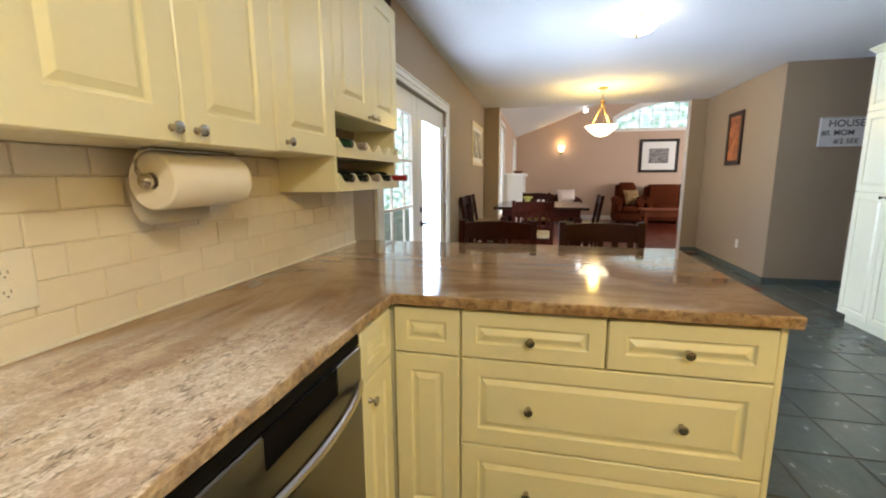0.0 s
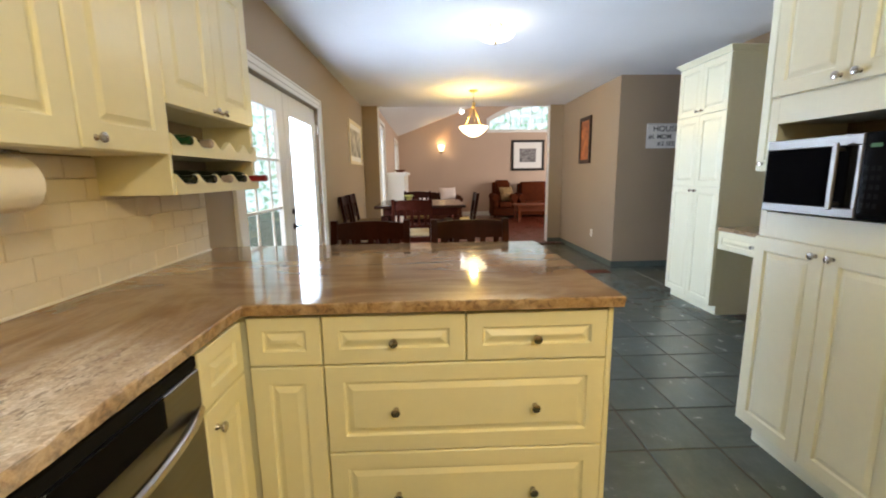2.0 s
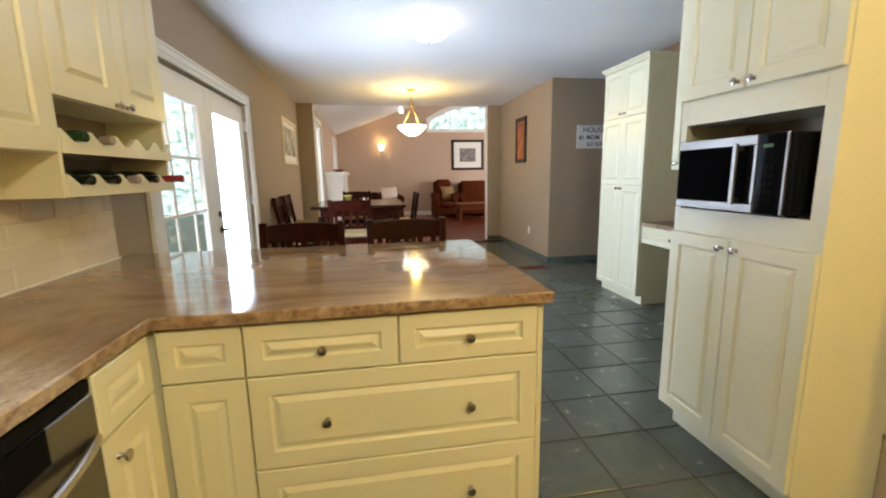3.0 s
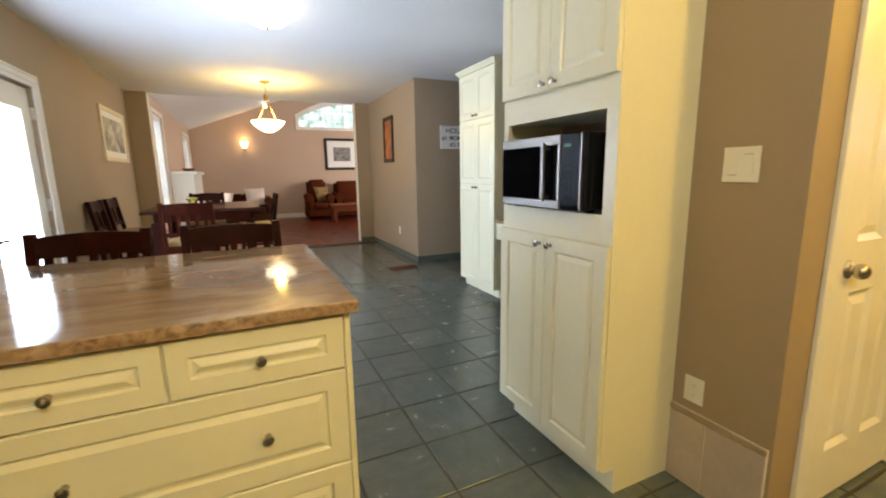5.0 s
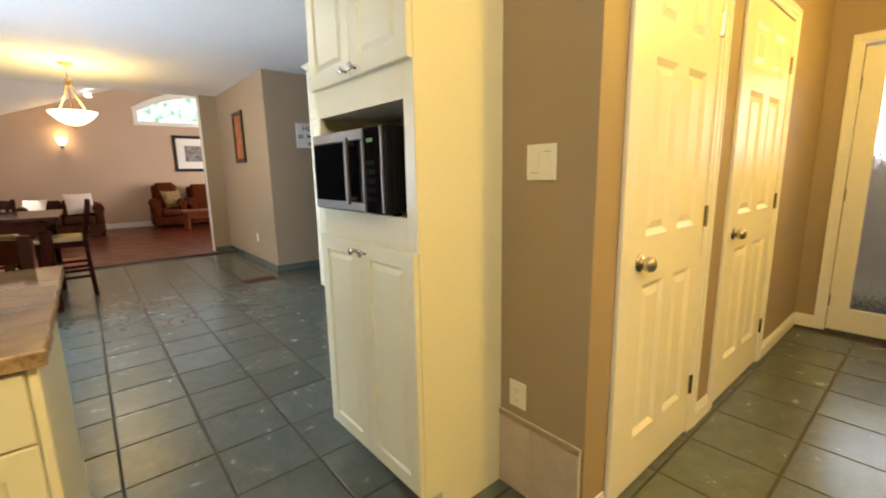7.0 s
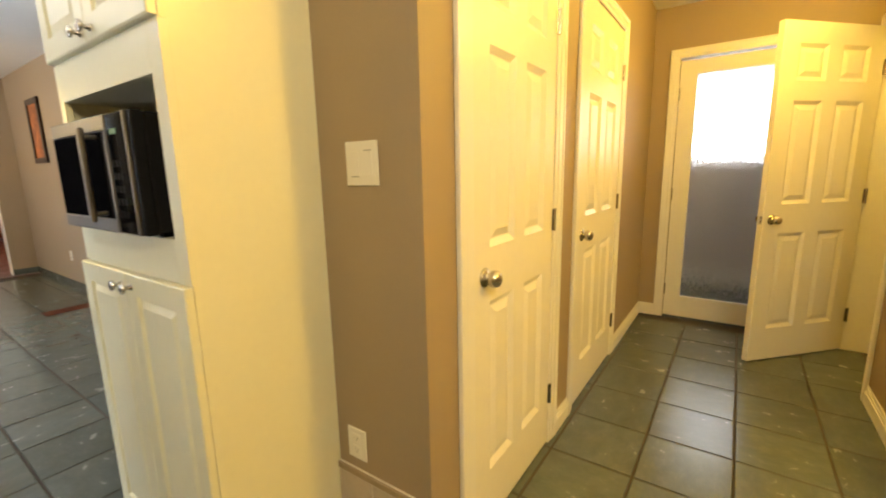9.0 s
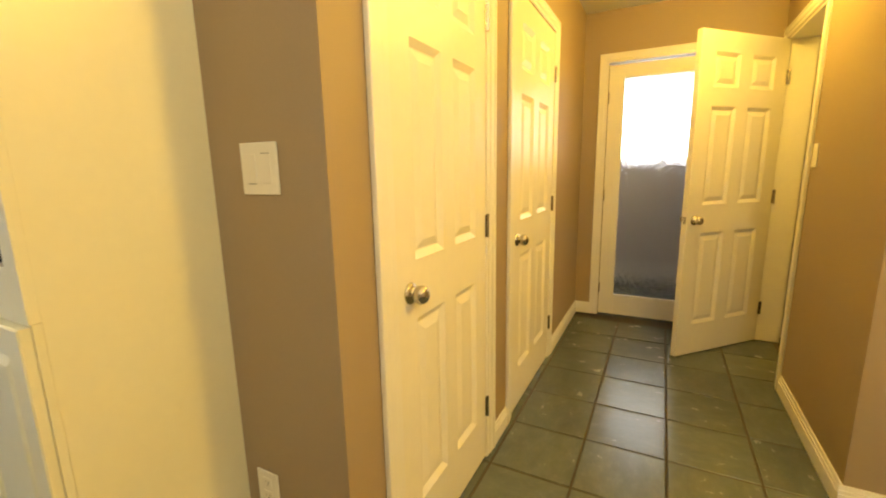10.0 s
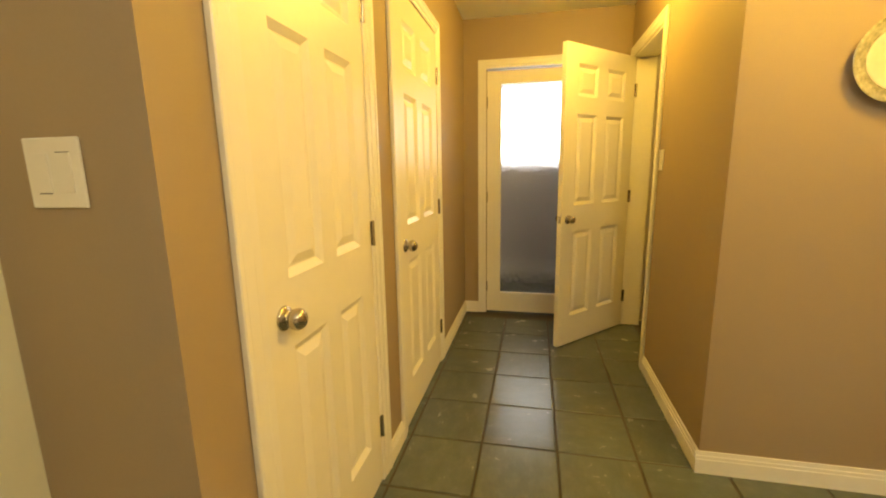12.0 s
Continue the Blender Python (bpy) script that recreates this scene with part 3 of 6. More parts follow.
def baseboard(name, x0, x1, y0, y1, nx, ny, z=0.098, t=0.014):
    """A moulded white skirting along a wall; (nx, ny) points into the room."""
    bm = bmesh.new()
    for za, zb, d in ((0, 0.065, t), (0.065, 0.080, t * 0.75), (0.080, z, t * 0.45)):
        box(bm, min(x0, x0 + nx * d), max(x1, x1 + nx * d), min(y0, y0 + ny * d), max(y1, y1 + ny * d), za, zb)
    return tagged(new(name, finish(name, bm, M_TRIM)), "white moulded skirting board", "baseboard", kind="structure")


baseboard("baseboard_1", 2.245, 2.43, -0.455, -0.455, 0, -1)
baseboard("baseboard_2", 3.355, 4.33, -0.455, -0.455, 0, -1)
baseboard("baseboard_3", 4.33, 4.33, -0.575, -0.455, -1, 0)
baseboard("baseboard_4", 2.46, 3.39, -1.745, -1.745, 0, 1)
baseboard("baseboard_5", 2.46, 2.46, -3.55, -1.731, -1, 0)
baseboard("baseboard_6", 4.33, 4.33, -1.745, -1.505, -1, 0)
baseboard("baseboard_7", -1.46, 5.6, 12.4, 12.4, 0, -1, 0.13, 0.02)
baseboard("baseboard_8", 1.27, 1.405, -0.455, -0.455, 0, -1)


def casing(name, m, width, height, w=0.068, t=0.018):
    """A moulded door casing round an opening of that size; m maps across, up, outward."""
    bm = bmesh.new()

    def bar(u0, u1, v0, v1, d):
        vs = box(bm, u0, u1, v0, v1, 0, d, bevel=0.003)
    for a, b, d in ((0.0, w * 0.35, t * 0.6), (w * 0.35, w * 0.8, t * 0.8), (w * 0.8, w, t)):
        bar(-b, -a, 0, height + a, d)
        bar(width + a, width + b, 0, height + a, d)
        bar(-b, width + b, height + a, height + b, d)
    bmesh.ops.transform(bm, matrix=m, verts=bm.verts[:])
    return tagged(new(name, finish(name, bm, M_TRIM)), "white moulded door casing", "trim", kind="structure")


casing("trim_door_1", axes((1.502, -0.455, 0), (1, 0, 0), (0, 0, 1), (0, -1, 0)), 0.656, 2.05, w=0.086)
casing("trim_door_2", axes((2.50, -0.455, 0), (1, 0, 0), (0, 0, 1), (0, -1, 0)), 0.785, 2.05)
casing("trim_door_3", axes((4.33, -0.645, 0), (0, -1, 0), (0, 0, 1), (-1, 0, 0)), 0.79, 2.06)
casing("trim_door_4", axes((4.22, -1.745, 0), (-1, 0, 0), (0, 0, 1), (0, 1, 0)), 0.76, 2.06)
casing("trim_french_door", axes((LW, 1.43, 0), (0, 1, 0), (0, 0, 1), (1, 0, 0)), 2.05, 1.99, w=0.095, t=0.024)
setting("trim_door_lining", [(3.46, 3.475, -1.895, -1.745, 0, 2.06), (4.205, 4.22, -1.895, -1.745, 0, 2.06), (3.475, 4.205, -1.895, -1.745, 2.045, 2.06)], M_TRIM, "white door lining")


# ---- doors ----
def six_panel(parent_name, label, m, width, height, knob_u, hinge_u, group=""):
    """A moulded six-panel door; m maps across, up, outward (front at 0)."""
    ob = thing(parent_name, label, "door", group=group, kind="structure")
    s, c = width * 0.155, width * 0.13
    us = [0, s, (width - c) / 2, (width + c) / 2, width - s, width]
    vs = [0, 0.208, 0.822, 1.000, 1.602, 1.712, height - 0.115, height]
    bm = bmesh.new()
    panel_slab(bm, m, us, vs, {(i, j) for i in (1, 3) for j in (1, 3, 5)}, 0.036, 0.002, groove=0.026, deep=0.013, slope=0.026, rise=0.004, split=0.8)
    leaf = part("door_leaf", bm, M_DOOR, ob)
    for side in (0, 1):
        bm = bmesh.new()
        mk = m @ Matrix.Translation((knob_u, 0.908, 0)) if not side else m @ Matrix.Translation((knob_u, 0.908, -0.036)) @ Matrix.Rotation(math.pi, 4, "X")
        lathe(bm, [(0, 0), (0.032, 0), (0.032, 0.003), (0.028, 0.008), (0.019, 0.011), (0.015, 0.014), (0.0145, 0.016), (0.020, 0.020), (0.0255, 0.027), (0.0275, 0.036), (0.026, 0.045), (0.020, 0.053), (0.011, 0.058), (0, 0.060)], mk, 24)
        part("door_knob", bm, M_NICKEL, leaf, "satin nickel door knob", smooth=True)
    bm = bmesh.new()
    edge = -0.002 if knob_u < width / 2 else width
    box(bm, edge, edge + 0.002, 0.883, 0.933, -0.028, -0.006)
    bmesh.ops.transform(bm, matrix=m, verts=bm.verts[:])
    part("latch_plate", bm, M_NICKEL, leaf, "metal latch plate")
    for z in (0.24, 1.03, 1.80):
        bm = bmesh.new()
        box(bm, hinge_u - 0.016, hinge_u + 0.016, z - 0.045, z + 0.045, 0.0015, 0.0045, bevel=0.001)
        tube(bm, [(hinge_u, z - 0.047, 0.007), (hinge_u, z + 0.047, 0.007)], 0.006)
        bmesh.ops.transform(bm, matrix=m, verts=bm.verts[:])
        part("hinge", bm, M_NICKEL, ob, "metal butt hinge")
    return ob


six_panel("door_1", "closed white six-panel closet door with nickel knob", axes((1.5055, -0.459, 0.012), (1, 0, 0), (0, 0, 1), (0, -1, 0)), 0.649, 2.03, 0.066, 0.655, group="hall doors")
six_panel("door_2", "closed white six-panel hall door with nickel knob", axes((2.504, -0.459, 0.012), (1, 0, 0), (0, 0, 1), (0, -1, 0)), 0.777, 2.03, 0.068, 0.783, group="hall doors")
dv = Vector((3.636 - 4.185, -1.240 + 1.752, 0)).normalized()
six_panel("door_4", "white six-panel door standing open into the hall", axes((4.185 + dv.x * 0.765, -1.752 + dv.y * 0.765, 0.012), -dv, (0, 0, 1), (-dv.y, dv.x, 0)), 0.762, 2.03, 0.062, 0.768)

# glazed bathroom door
gd = thing("door_3", "white door with a full frosted glass pane", "door", (4.36, -1.04, 0), kind="structure")
bm = bmesh.new()
for d in ((4.345, 4.381, -0.765, -0.648, 0.012, 2.045), (4.345, 4.381, -1.432, -1.32, 0.012, 2.045), (4.345, 4.381, -1.32, -0.765, 1.94, 2.045), (4.345, 4.381, -1.32, -0.765, 0.012, 0.185)):
    box(bm, *d, bevel=0.002)
gl = part("door_frame", bm, M_DOOR, gd)
pane = bpart("pane", (4.360, 4.366, -1.322, -0.763, 0.183, 1.942), M_FROST, gd, label="frosted glass pane")
pane.visible_shadow = False
for z in (0.24, 1.03, 1.80):
    bpart("hinge", (4.333, 4.345, -0.655, -0.642, z - 0.045, z + 0.045), M_NICKEL, gd, 0.002, "metal hinge")

# french door
fd = thing("french_door", "white double french door with glass panes to the deck", "door", (LW, 2.5, 0), kind="structure")
for y0, y1, bars in ((1.44, 2.45, True), (2.46, 3.47, False)):
    bm = bmesh.new()
    for d in ((y0, y0 + 0.15, 0.02, 1.975), (y1 - 0.15, y1, 0.02, 1.975), (y0 + 0.15, y1 - 0.15, 1.80, 1.975), (y0 + 0.15, y1 - 0.15, 0.02, 0.27)):
        box(bm, LW - 0.075, LW - 0.03, *d, bevel=0.004)
    leaf = part("door_leaf", bm, M_TRIM, fd)
    p = bpart("pane", (LW - 0.055, LW - 0.050, y0 + 0.148, y1 - 0.148, 0.268, 1.802), M_GLASS, leaf, label="clear glass pane")
    p.visible_shadow = False
    if bars:
        for z in (0.65, 1.04, 1.42):
            bpart("glazing_bar", (LW - 0.060, LW - 0.040, y0 + 0.15, y1 - 0.15, z - 0.011, z + 0.011), M_TRIM, leaf, 0.003)
        for y in ((y0 * 2 + y1) / 3 + 0.02, (y0 + 2 * y1) / 3 - 0.02):
            bpart("glazing_bar", (LW - 0.060, LW - 0.041, y - 0.011, y + 0.011, 0.27, 1.80), M_TRIM, leaf, 0.003)
bm = bmesh.new()
lathe(bm, [(0, 0), (0.026, 0), (0.026, 0.012), (0.014, 0.018), (0, 0.019)], axes((LW - 0.03, 2.53, 0.99), (0, 1, 0), (0, 0, 1), (1, 0, 0)), 18)
part("deadbolt", bm, M_DARKMETAL, fd, "dark bronze deadbolt", smooth=True)
bm = bmesh.new()
lathe(bm, [(0, 0), (0.028, 0), (0.028, 0.008), (0.012, 0.012), (0.012, 0.045), (0, 0.046)], axes((LW - 0.03, 2.53, 0.86), (0, 1, 0), (0, 0, 1), (1, 0, 0)), 18)
tube(bm, [(LW + 0.012, 2.53, 0.86), (LW + 0.014, 2.58, 0.862), (LW + 0.012, 2.64, 0.855)], 0.009)
part("lever_handle", bm, M_DARKMETAL, fd, "dark bronze lever handle", smooth=True)
for z in (0.3, 1.05, 1.78):
    bpart("hinge", (LW - 0.032, LW + 0.004, 3.462, 3.485, z - 0.05, z + 0.05), M_NICKEL, fd, 0.003, "metal hinge")

# windows
for nm, y0, y1, z0, z1 in (("window_2", 7.0, 7.9, 0.5, 2.28), ("window_3", 10.75, 12.0, 1.30, 2.25)):
    w = thing(nm, "white framed living room window", "window", (-1.5, (y0 + y1) / 2, z0), kind="structure")
    bm = bmesh.new()
    for d in ((y0, y0 + 0.06, z0, z1), (y1 - 0.06, y1, z0, z1), (y0 + 0.06, y1 - 0.06, z1 - 0.06, z1), (y0 + 0.06, y1 - 0.06, z0, z0 + 0.06)):
        box(bm, -1.56, -1.47, *d, bevel=0.004)
    for d in ((y0 - 0.07, y0, z0 - 0.07, z1 + 0.07), (y1, y1 + 0.07, z0 - 0.07, z1 + 0.07), (y0, y1, z1, z1 + 0.07), (y0, y1, z0 - 0.07, z0)):
        box(bm, -1.459, -1.44, *d, bevel=0.004)
    part("window_frame", bm, M_TRIM, w)
    p = bpart("pane", (-1.535, -1.53, y0 + 0.05, y1 - 0.05, z0 + 0.05, z1 - 0.05), M_GLASS, w, label="clear glass pane")
    p.visible_shadow = False
aw = thing("window_4", "arched white gable window with muntins", "window", (WXC, 12.45, WZ0), kind="structure")
bm = bmesh.new()
for k in range(len(arch) - 1):
    (xa, za), (xb, zb) = arch[k], arch[k + 1]
    cx, cz = (WX0 + WX1) / 2, WZ0
    q = []
    for x, z in ((xa, za), (xb, zb)):
        inner = Vector((cx + (x - cx) * 0.955, 0, cz + (z - cz) * 0.90))
        outer = Vector((cx + (x - cx) * 1.05, 0, cz + (z - cz) * 1.09))
        q.append((inner, outer))
    v = [bm.verts.new((p.x, y, p.z)) for y in (12.375, 12.47) for pr in q for p in pr]
    for f in ((0, 1, 3, 2), (4, 6, 7, 5), (0, 2, 6, 4), (1, 5, 7, 3)):
        bm.faces.new([v[i] for i in f])
box(bm, WX0 - 0.05, WX1 + 0.05, 12.37, 12.47, WZ0 - 0.05, WZ0 + 0.045, bevel=0.004)
box(bm, WX0 - 0.05, WX0 + 0.045, 12.376, 12.468, WZ0 + 0.045, WZS + 0.02, bevel=0.004)
box(bm, WX1 - 0.045, WX1 + 0.05, 12.376, 12.468, WZ0 + 0.045, WZS + 0.02, bevel=0.004)
part("window_frame", bm, M_TRIM, aw)
for k in range(1, 9):
    x = WX0 + (WX1 - WX0) * k / 9
    top = WZS + (WZ1 - WZS) * (1 - (2 * (x - WXC) / (WX1 - WX0)) ** 2) - 0.03
    bpart("muntin", (x - 0.009, x + 0.009, 12.425, 12.445, WZ0 + 0.04, top), M_TRIM, aw)
for z in (2.88, 3.14):
    bpart("muntin", (WX0 + (0.04 if z < 3 else 0.45), WX1 - (0.04 if z < 3 else 0.45), 12.424, 12.446, z - 0.009, z + 0.009), M_TRIM, aw)
p = bpart("pane", (WX0 + 0.03, WX1 - 0.03, 12.50, 12.505, WZ0, WZ1), M_GLASS, aw, label="clear glass pane")
p.visible_shadow = False

# ---- outside ----
setting("ground", [(-500, 500, -500, 500, -0.8, -0.5)], M_GRASS, "green lawn reaching far")
setting("pavement_deck", [(-5.2, LW - 0.16, 0.2, 5.5, -0.14, -0.05)], M_DECK, "pale wooden deck boards")
setting("backdrop_garden", [(-16.2, -16, -22, 32, -0.5, 8.5)], M_OUT, "glowing backdrop of garden trees in the distance")
setting("backdrop_trees", [(-14, 20, 22, 22.2, -0.5, 9)], M_OUT2, "glowing backdrop of green trees in the distance")
rail = thing("deck_railing", "white painted deck railing with thin balusters", "railing", (-5.0, 3, -0.05))
for z in (0.10, 0.92):
    bpart("rail", (-5.03, -4.97, 0.2, 5.5, z - 0.03, z + 0.03), M_TRIM, rail, 0.004)
for k in range(36):
    y = 0.28 + k * 0.148
    bpart("baluster", (-5.012, -4.988, y - 0.012, y + 0.012, 0.13, 0.89), M_TRIM, rail)
for y in (0.22, 2.0, 3.8, 5.46):
    bpart("post", (-5.05, -4.95, y - 0.05, y + 0.05, -0.05, 1.02), M_TRIM, rail, 0.006)
bw = thing("window_5", "bright frosted bathroom window", "window", (5.68, -1.0, 1.32), kind="structure")
bm = bmesh.new()
for d in ((-1.5, -1.45, 1.32, 2.15), (-0.6, -0.55, 1.32, 2.15), (-1.45, -0.6, 2.1, 2.15), (-1.45, -0.6, 1.32, 1.36)):
    box(bm, 5.61, 5.72, *d, bevel=0.004)
part("window_frame", bm, M_TRIM, bw)
bpart("pane", (5.69, 5.695, -1.46, -0.59, 1.35, 2.11), M_WIN, bw, label="glowing frosted pane")

# ---- kitchen cabinets ----
def carcass(ob, x0, x1, y0, y1, z0, z1, mat=None):
    return bpart("body", (x0, x1, y0, y1, z0, z1), mat or M_CAB, ob, 0.0015)


FX = -1.165          # front of the run along the wall, doors stand proud of it
XP = (1, 0, 0)
YN = (0, -1, 0)
# dishwasher
dw = thing("dishwasher", "stainless steel dishwasher with a bowed bar handle", "dishwasher", (-1.4, -0.6, 0.0))
bpart("body", (-1.70, FX, -0.866, -0.240, 0.10, 0.868), M_BLACK, dw)
bpart("door_panel", (FX, FX + 0.022, -0.864, -0.243, 0.11, 0.836), M_STEEL, dw, 0.004, "brushed stainless door")
bpart("control_strip", (FX, FX + 0.018, -0.864, -0.243, 0.838, 0.868), M_BLACK, dw, 0.003, "black control strip")
bpart("display", (FX + 0.018, FX + 0.024, -0.66, -0.38, 0.765, 0.840), M_BLACKGLASS, dw, 0.003, "black display window")
bpart("brand_mark", (FX + 0.022, FX + 0.0228, -0.815, -0.735, 0.752, 0.766), M_BLACK, dw)
bpart("toe_kick", (FX - 0.09, FX - 0.07, -0.864, -0.243, 0.0, 0.10), M_BLACK, dw)
bm = bmesh.new()
pts = [(FX + 0.02 + 0.045 * math.sin(math.pi * k / 14) ** 0.7, -0.85 + 0.595 * k / 14, 0.735) for k in range(15)]
tube(bm, pts, 0.012, 10)
part("handle", bm, M_NICKEL, dw, "bowed stainless bar handle", smooth=True)

# base cabinets along the wall
def base_unit(label, y0, y1, doors, knob_u):
    ob = thing("base_cabinet", label, "cabinet", (-1.4, (y0 + y1) / 2, 0.0), group="base cabinets")
    carcass(ob, -1.72, FX, y0, y1, 0.10, 0.878)
    bpart("toe_kick", (-1.70, FX - 0.07, y0, y1, 0.0, 0.10), M_CAB, ob)
    w = (y1 - y0) / doors
    for k in range(doors):
        cabinet_front("drawer_front", ob, (FX + 0.019, y0 + k * w + 0.002, 0.712), (0, 1, 0), XP, w - 0.004, 0.155, 0.042, () if doors == 1 else ((w / 2, 0.077),))
        cabinet_front("door", ob, (FX + 0.019, y0 + k * w + 0.002, 0.112), (0, 1, 0), XP, w - 0.004, 0.594, 0.055, ((knob_u if k == 0 else w - knob_u, 0.535),))
    return ob


base_unit("narrow cream corner base cabinet beside the dishwasher", -0.237, -0.002, 1, 0.045)
base_unit("cream base cabinet under the granite worktop", -1.85, -0.869, 2, 0.43)
base_unit("cream base cabinet under the granite worktop", -2.80, -1.853, 2, 0.43)

# peninsula
PY = 0.040
pen = thing("peninsula_cabinet", "cream peninsula drawer cabinet under the granite worktop", "cabinet", (-0.6, 0.35, 0.0))
carcass(pen, -1.72, -0.034, PY, 0.66, 0.10, 0.878)
bpart("toe_kick", (-1.72, -0.06, PY + 0.06, 0.62, 0.0, 0.10), M_CAB, pen)
bpart("end_panel", (-0.034, -0.016, PY - 0.012, 0.67, 0.0, 0.878), M_CAB, pen, 0.002)


def pen_front(kind, x0, x1, z0, z1, margin, knobs):
    cabinet_front(kind, pen, (x0 + 0.002, PY - 0.019, z0), (1, 0, 0), YN, x1 - x0 - 0.004, z1 - z0, margin, knobs)


pen_front("drawer_front", -1.144, -0.920, 0.712, 0.868, 0.045, ())
pen_front("door", -1.144, -0.920, 0.112, 0.706, 0.055, ())
pen_front("drawer_front", -0.918, -0.479, 0.712, 0.868, 0.048, ((0.216, 0.071),))
pen_front("drawer_front", -0.477, -0.036, 0.712, 0.868, 0.048, ((0.216, 0.071),))
pen_front("drawer_front", -0.918, -0.036, 0.412, 0.706, 0.055, ((0.216, 0.143), (0.657, 0.143)))
pen_front("drawer_front", -0.918, -0.036, 0.112, 0.406, 0.055, ((0.216, 0.143), (0.657, 0.143)))

# worktop
top = thing("worktop", "polished brown granite worktop of kitchen run and peninsula", "worktop", (-1.0, 0.3, 0.88))


def rough_slab(outline, z0, z1, seed, step=0.03):
    """A slab over a right-angled outline (counter-clockwise) with a chiselled, slightly uneven edge."""
    bm = bmesh.new()
    low = [bm.verts.new((x, y, z0)) for x, y in outline]
    high = [bm.verts.new((x, y, z1)) for x, y in outline]
    bm.faces.new(low[::-1])
    bm.faces.new(high)
    for k in range(len(outline)):
        j = (k + 1) % len(outline)
        bm.faces.new((low[k], low[j], high[j], high[k]))

    def cut(axis, at):
        co, no = [0, 0, 0], [0, 0, 0]
        co[axis], no[axis] = at, 1
        bmesh.ops.bisect_plane(bm, geom=bm.verts[:] + bm.edges[:] + bm.faces[:], plane_co=co, plane_no=no)
    cut(2, z0 + (z1 - z0) * 0.5)
    cut(2, z1 - 0.004)
    for axis in (0, 1):
        lo, hi = min(p[axis] for p in outline), max(p[axis] for p in outline)
        n = int((hi - lo) / step)
        for k in range(1, n):
            cut(axis, lo + (hi - lo) * k / n)
    sides = [(Vector(p), Vector(q)) for p, q in zip(outline, outline[1:] + outline[:1])]
    for v in bm.verts:
        push = Vector((0, 0))
        for p, q in sides:
            d = (q - p).normalized()
            out = Vector((d.y, -d.x))
            w = v.co.xy - p
            if abs(w.dot(out)) < 1e-4 and -1e-4 < w.dot(d) < (q - p).length + 1e-4:
                amount = 0.0035 * noise.noise(v.co * 30 + Vector((seed, 0, 0))) + 0.0015 * noise.noise(v.co * 95)
                if v.co.z > z1 - 0.001:
                    amount = 0.001 * noise.noise(v.co * 40) - 0.003
                elif v.co.z < z0 + 0.001:
                    amount -= 0.002
                push += out * amount
        v.co.x += push.x
        v.co.y += push.y
    return bm


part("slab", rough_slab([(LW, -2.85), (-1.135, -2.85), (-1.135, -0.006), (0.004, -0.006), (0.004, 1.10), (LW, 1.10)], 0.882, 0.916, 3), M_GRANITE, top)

# upper cabinets
UX = -1.487


def upper_unit(label, y0, y1, z0, z1, doors, knobs):
    ob = thing("wall_cabinet", label, "cabinet", (LW, (y0 + y1) / 2, z0), group="wall cabinets")
    carcass(ob, LW, UX, y0, y1, z0, z1)
    w = (y1 - y0) / doors
    for k in range(doors):
        cabinet_front("door", ob, (UX + 0.019, y0 + k * w + 0.0015, z0 + 0.002), (0, 1, 0), XP, w - 0.003, z1 - z0 - 0.004, 0.072, (knobs[k],))
    return ob


upper_unit("cream wall cabinet with two raised-panel doors over the worktop", -0.77, -0.070, 1.358, 2.15, 2, ((0.315, 0.030), (0.035, 0.030)))
upper_unit("cream wall cabinet with a single raised-panel door", -0.068, 0.318, 1.362, 2.15, 1, ((0.05, 0.030),))
wr = upper_unit("cream wall cabinet above the wine rack", 0.320, 1.06, 1.535, 2.15, 2, ((0.335, 0.020), (0.035, 0.020)))
basket = thing("wicker_basket", "dark brown wicker basket on top of the wall cabinets", "basket", (-1.56, 0.92, 2.15))
for k in range(7):
    bm = bmesh.new()
    z = 2.163 + k * 0.022
    tube(bm, [(-1.575 + (0.115 + 0.004 * k) * math.cos(a), 0.90 + (0.17 + 0.005 * k) * math.sin(a), z + 0.004 * math.sin(a * 9 + k * math.pi)) for a in (2 * math.pi * q / 36 for q in range(37))], 0.012, 7)
    part("coil", bm, M_FRAMEBR, basket, smooth=True)
bm = bmesh.new()
lathe(bm, [(0, 2.151), (0.11, 2.151), (0.11, 2.17), (0, 2.17)], Matrix.Translation((-1.575, 0.90, 0)) , 20)
part("bottom", bm, M_FRAMEBR, basket)

# wine rack
rack = thing("wine_rack", "cream wine rack with scalloped rails under a cabinet", "wine rack", (LW, 0.65, 1.225))
RX = -1.470
bpart("side_panel", (LW, RX, 0.304, 0.320, 1.226, 1.534), M_CAB, rack, 0.001)
bpart("side_panel", (LW, RX - 0.014, 1.040, 1.058, 1.226, 1.534), M_CAB, rack, 0.001)
bpart("bottom_panel", (LW, RX, 0.320, 1.040, 1.226, 1.242), M_CAB, rack, 0.001)
bpart("shelf", (LW, RX, 0.320, 1.040, 1.366, 1.380), M_CAB, rack, 0.001)
# The shade inside the rack is put into this board's colour.
bpart("back_panel", (LW, LW + 0.012, 0.320, 1.040, 1.242, 1.534), M_CABSHADE, rack)


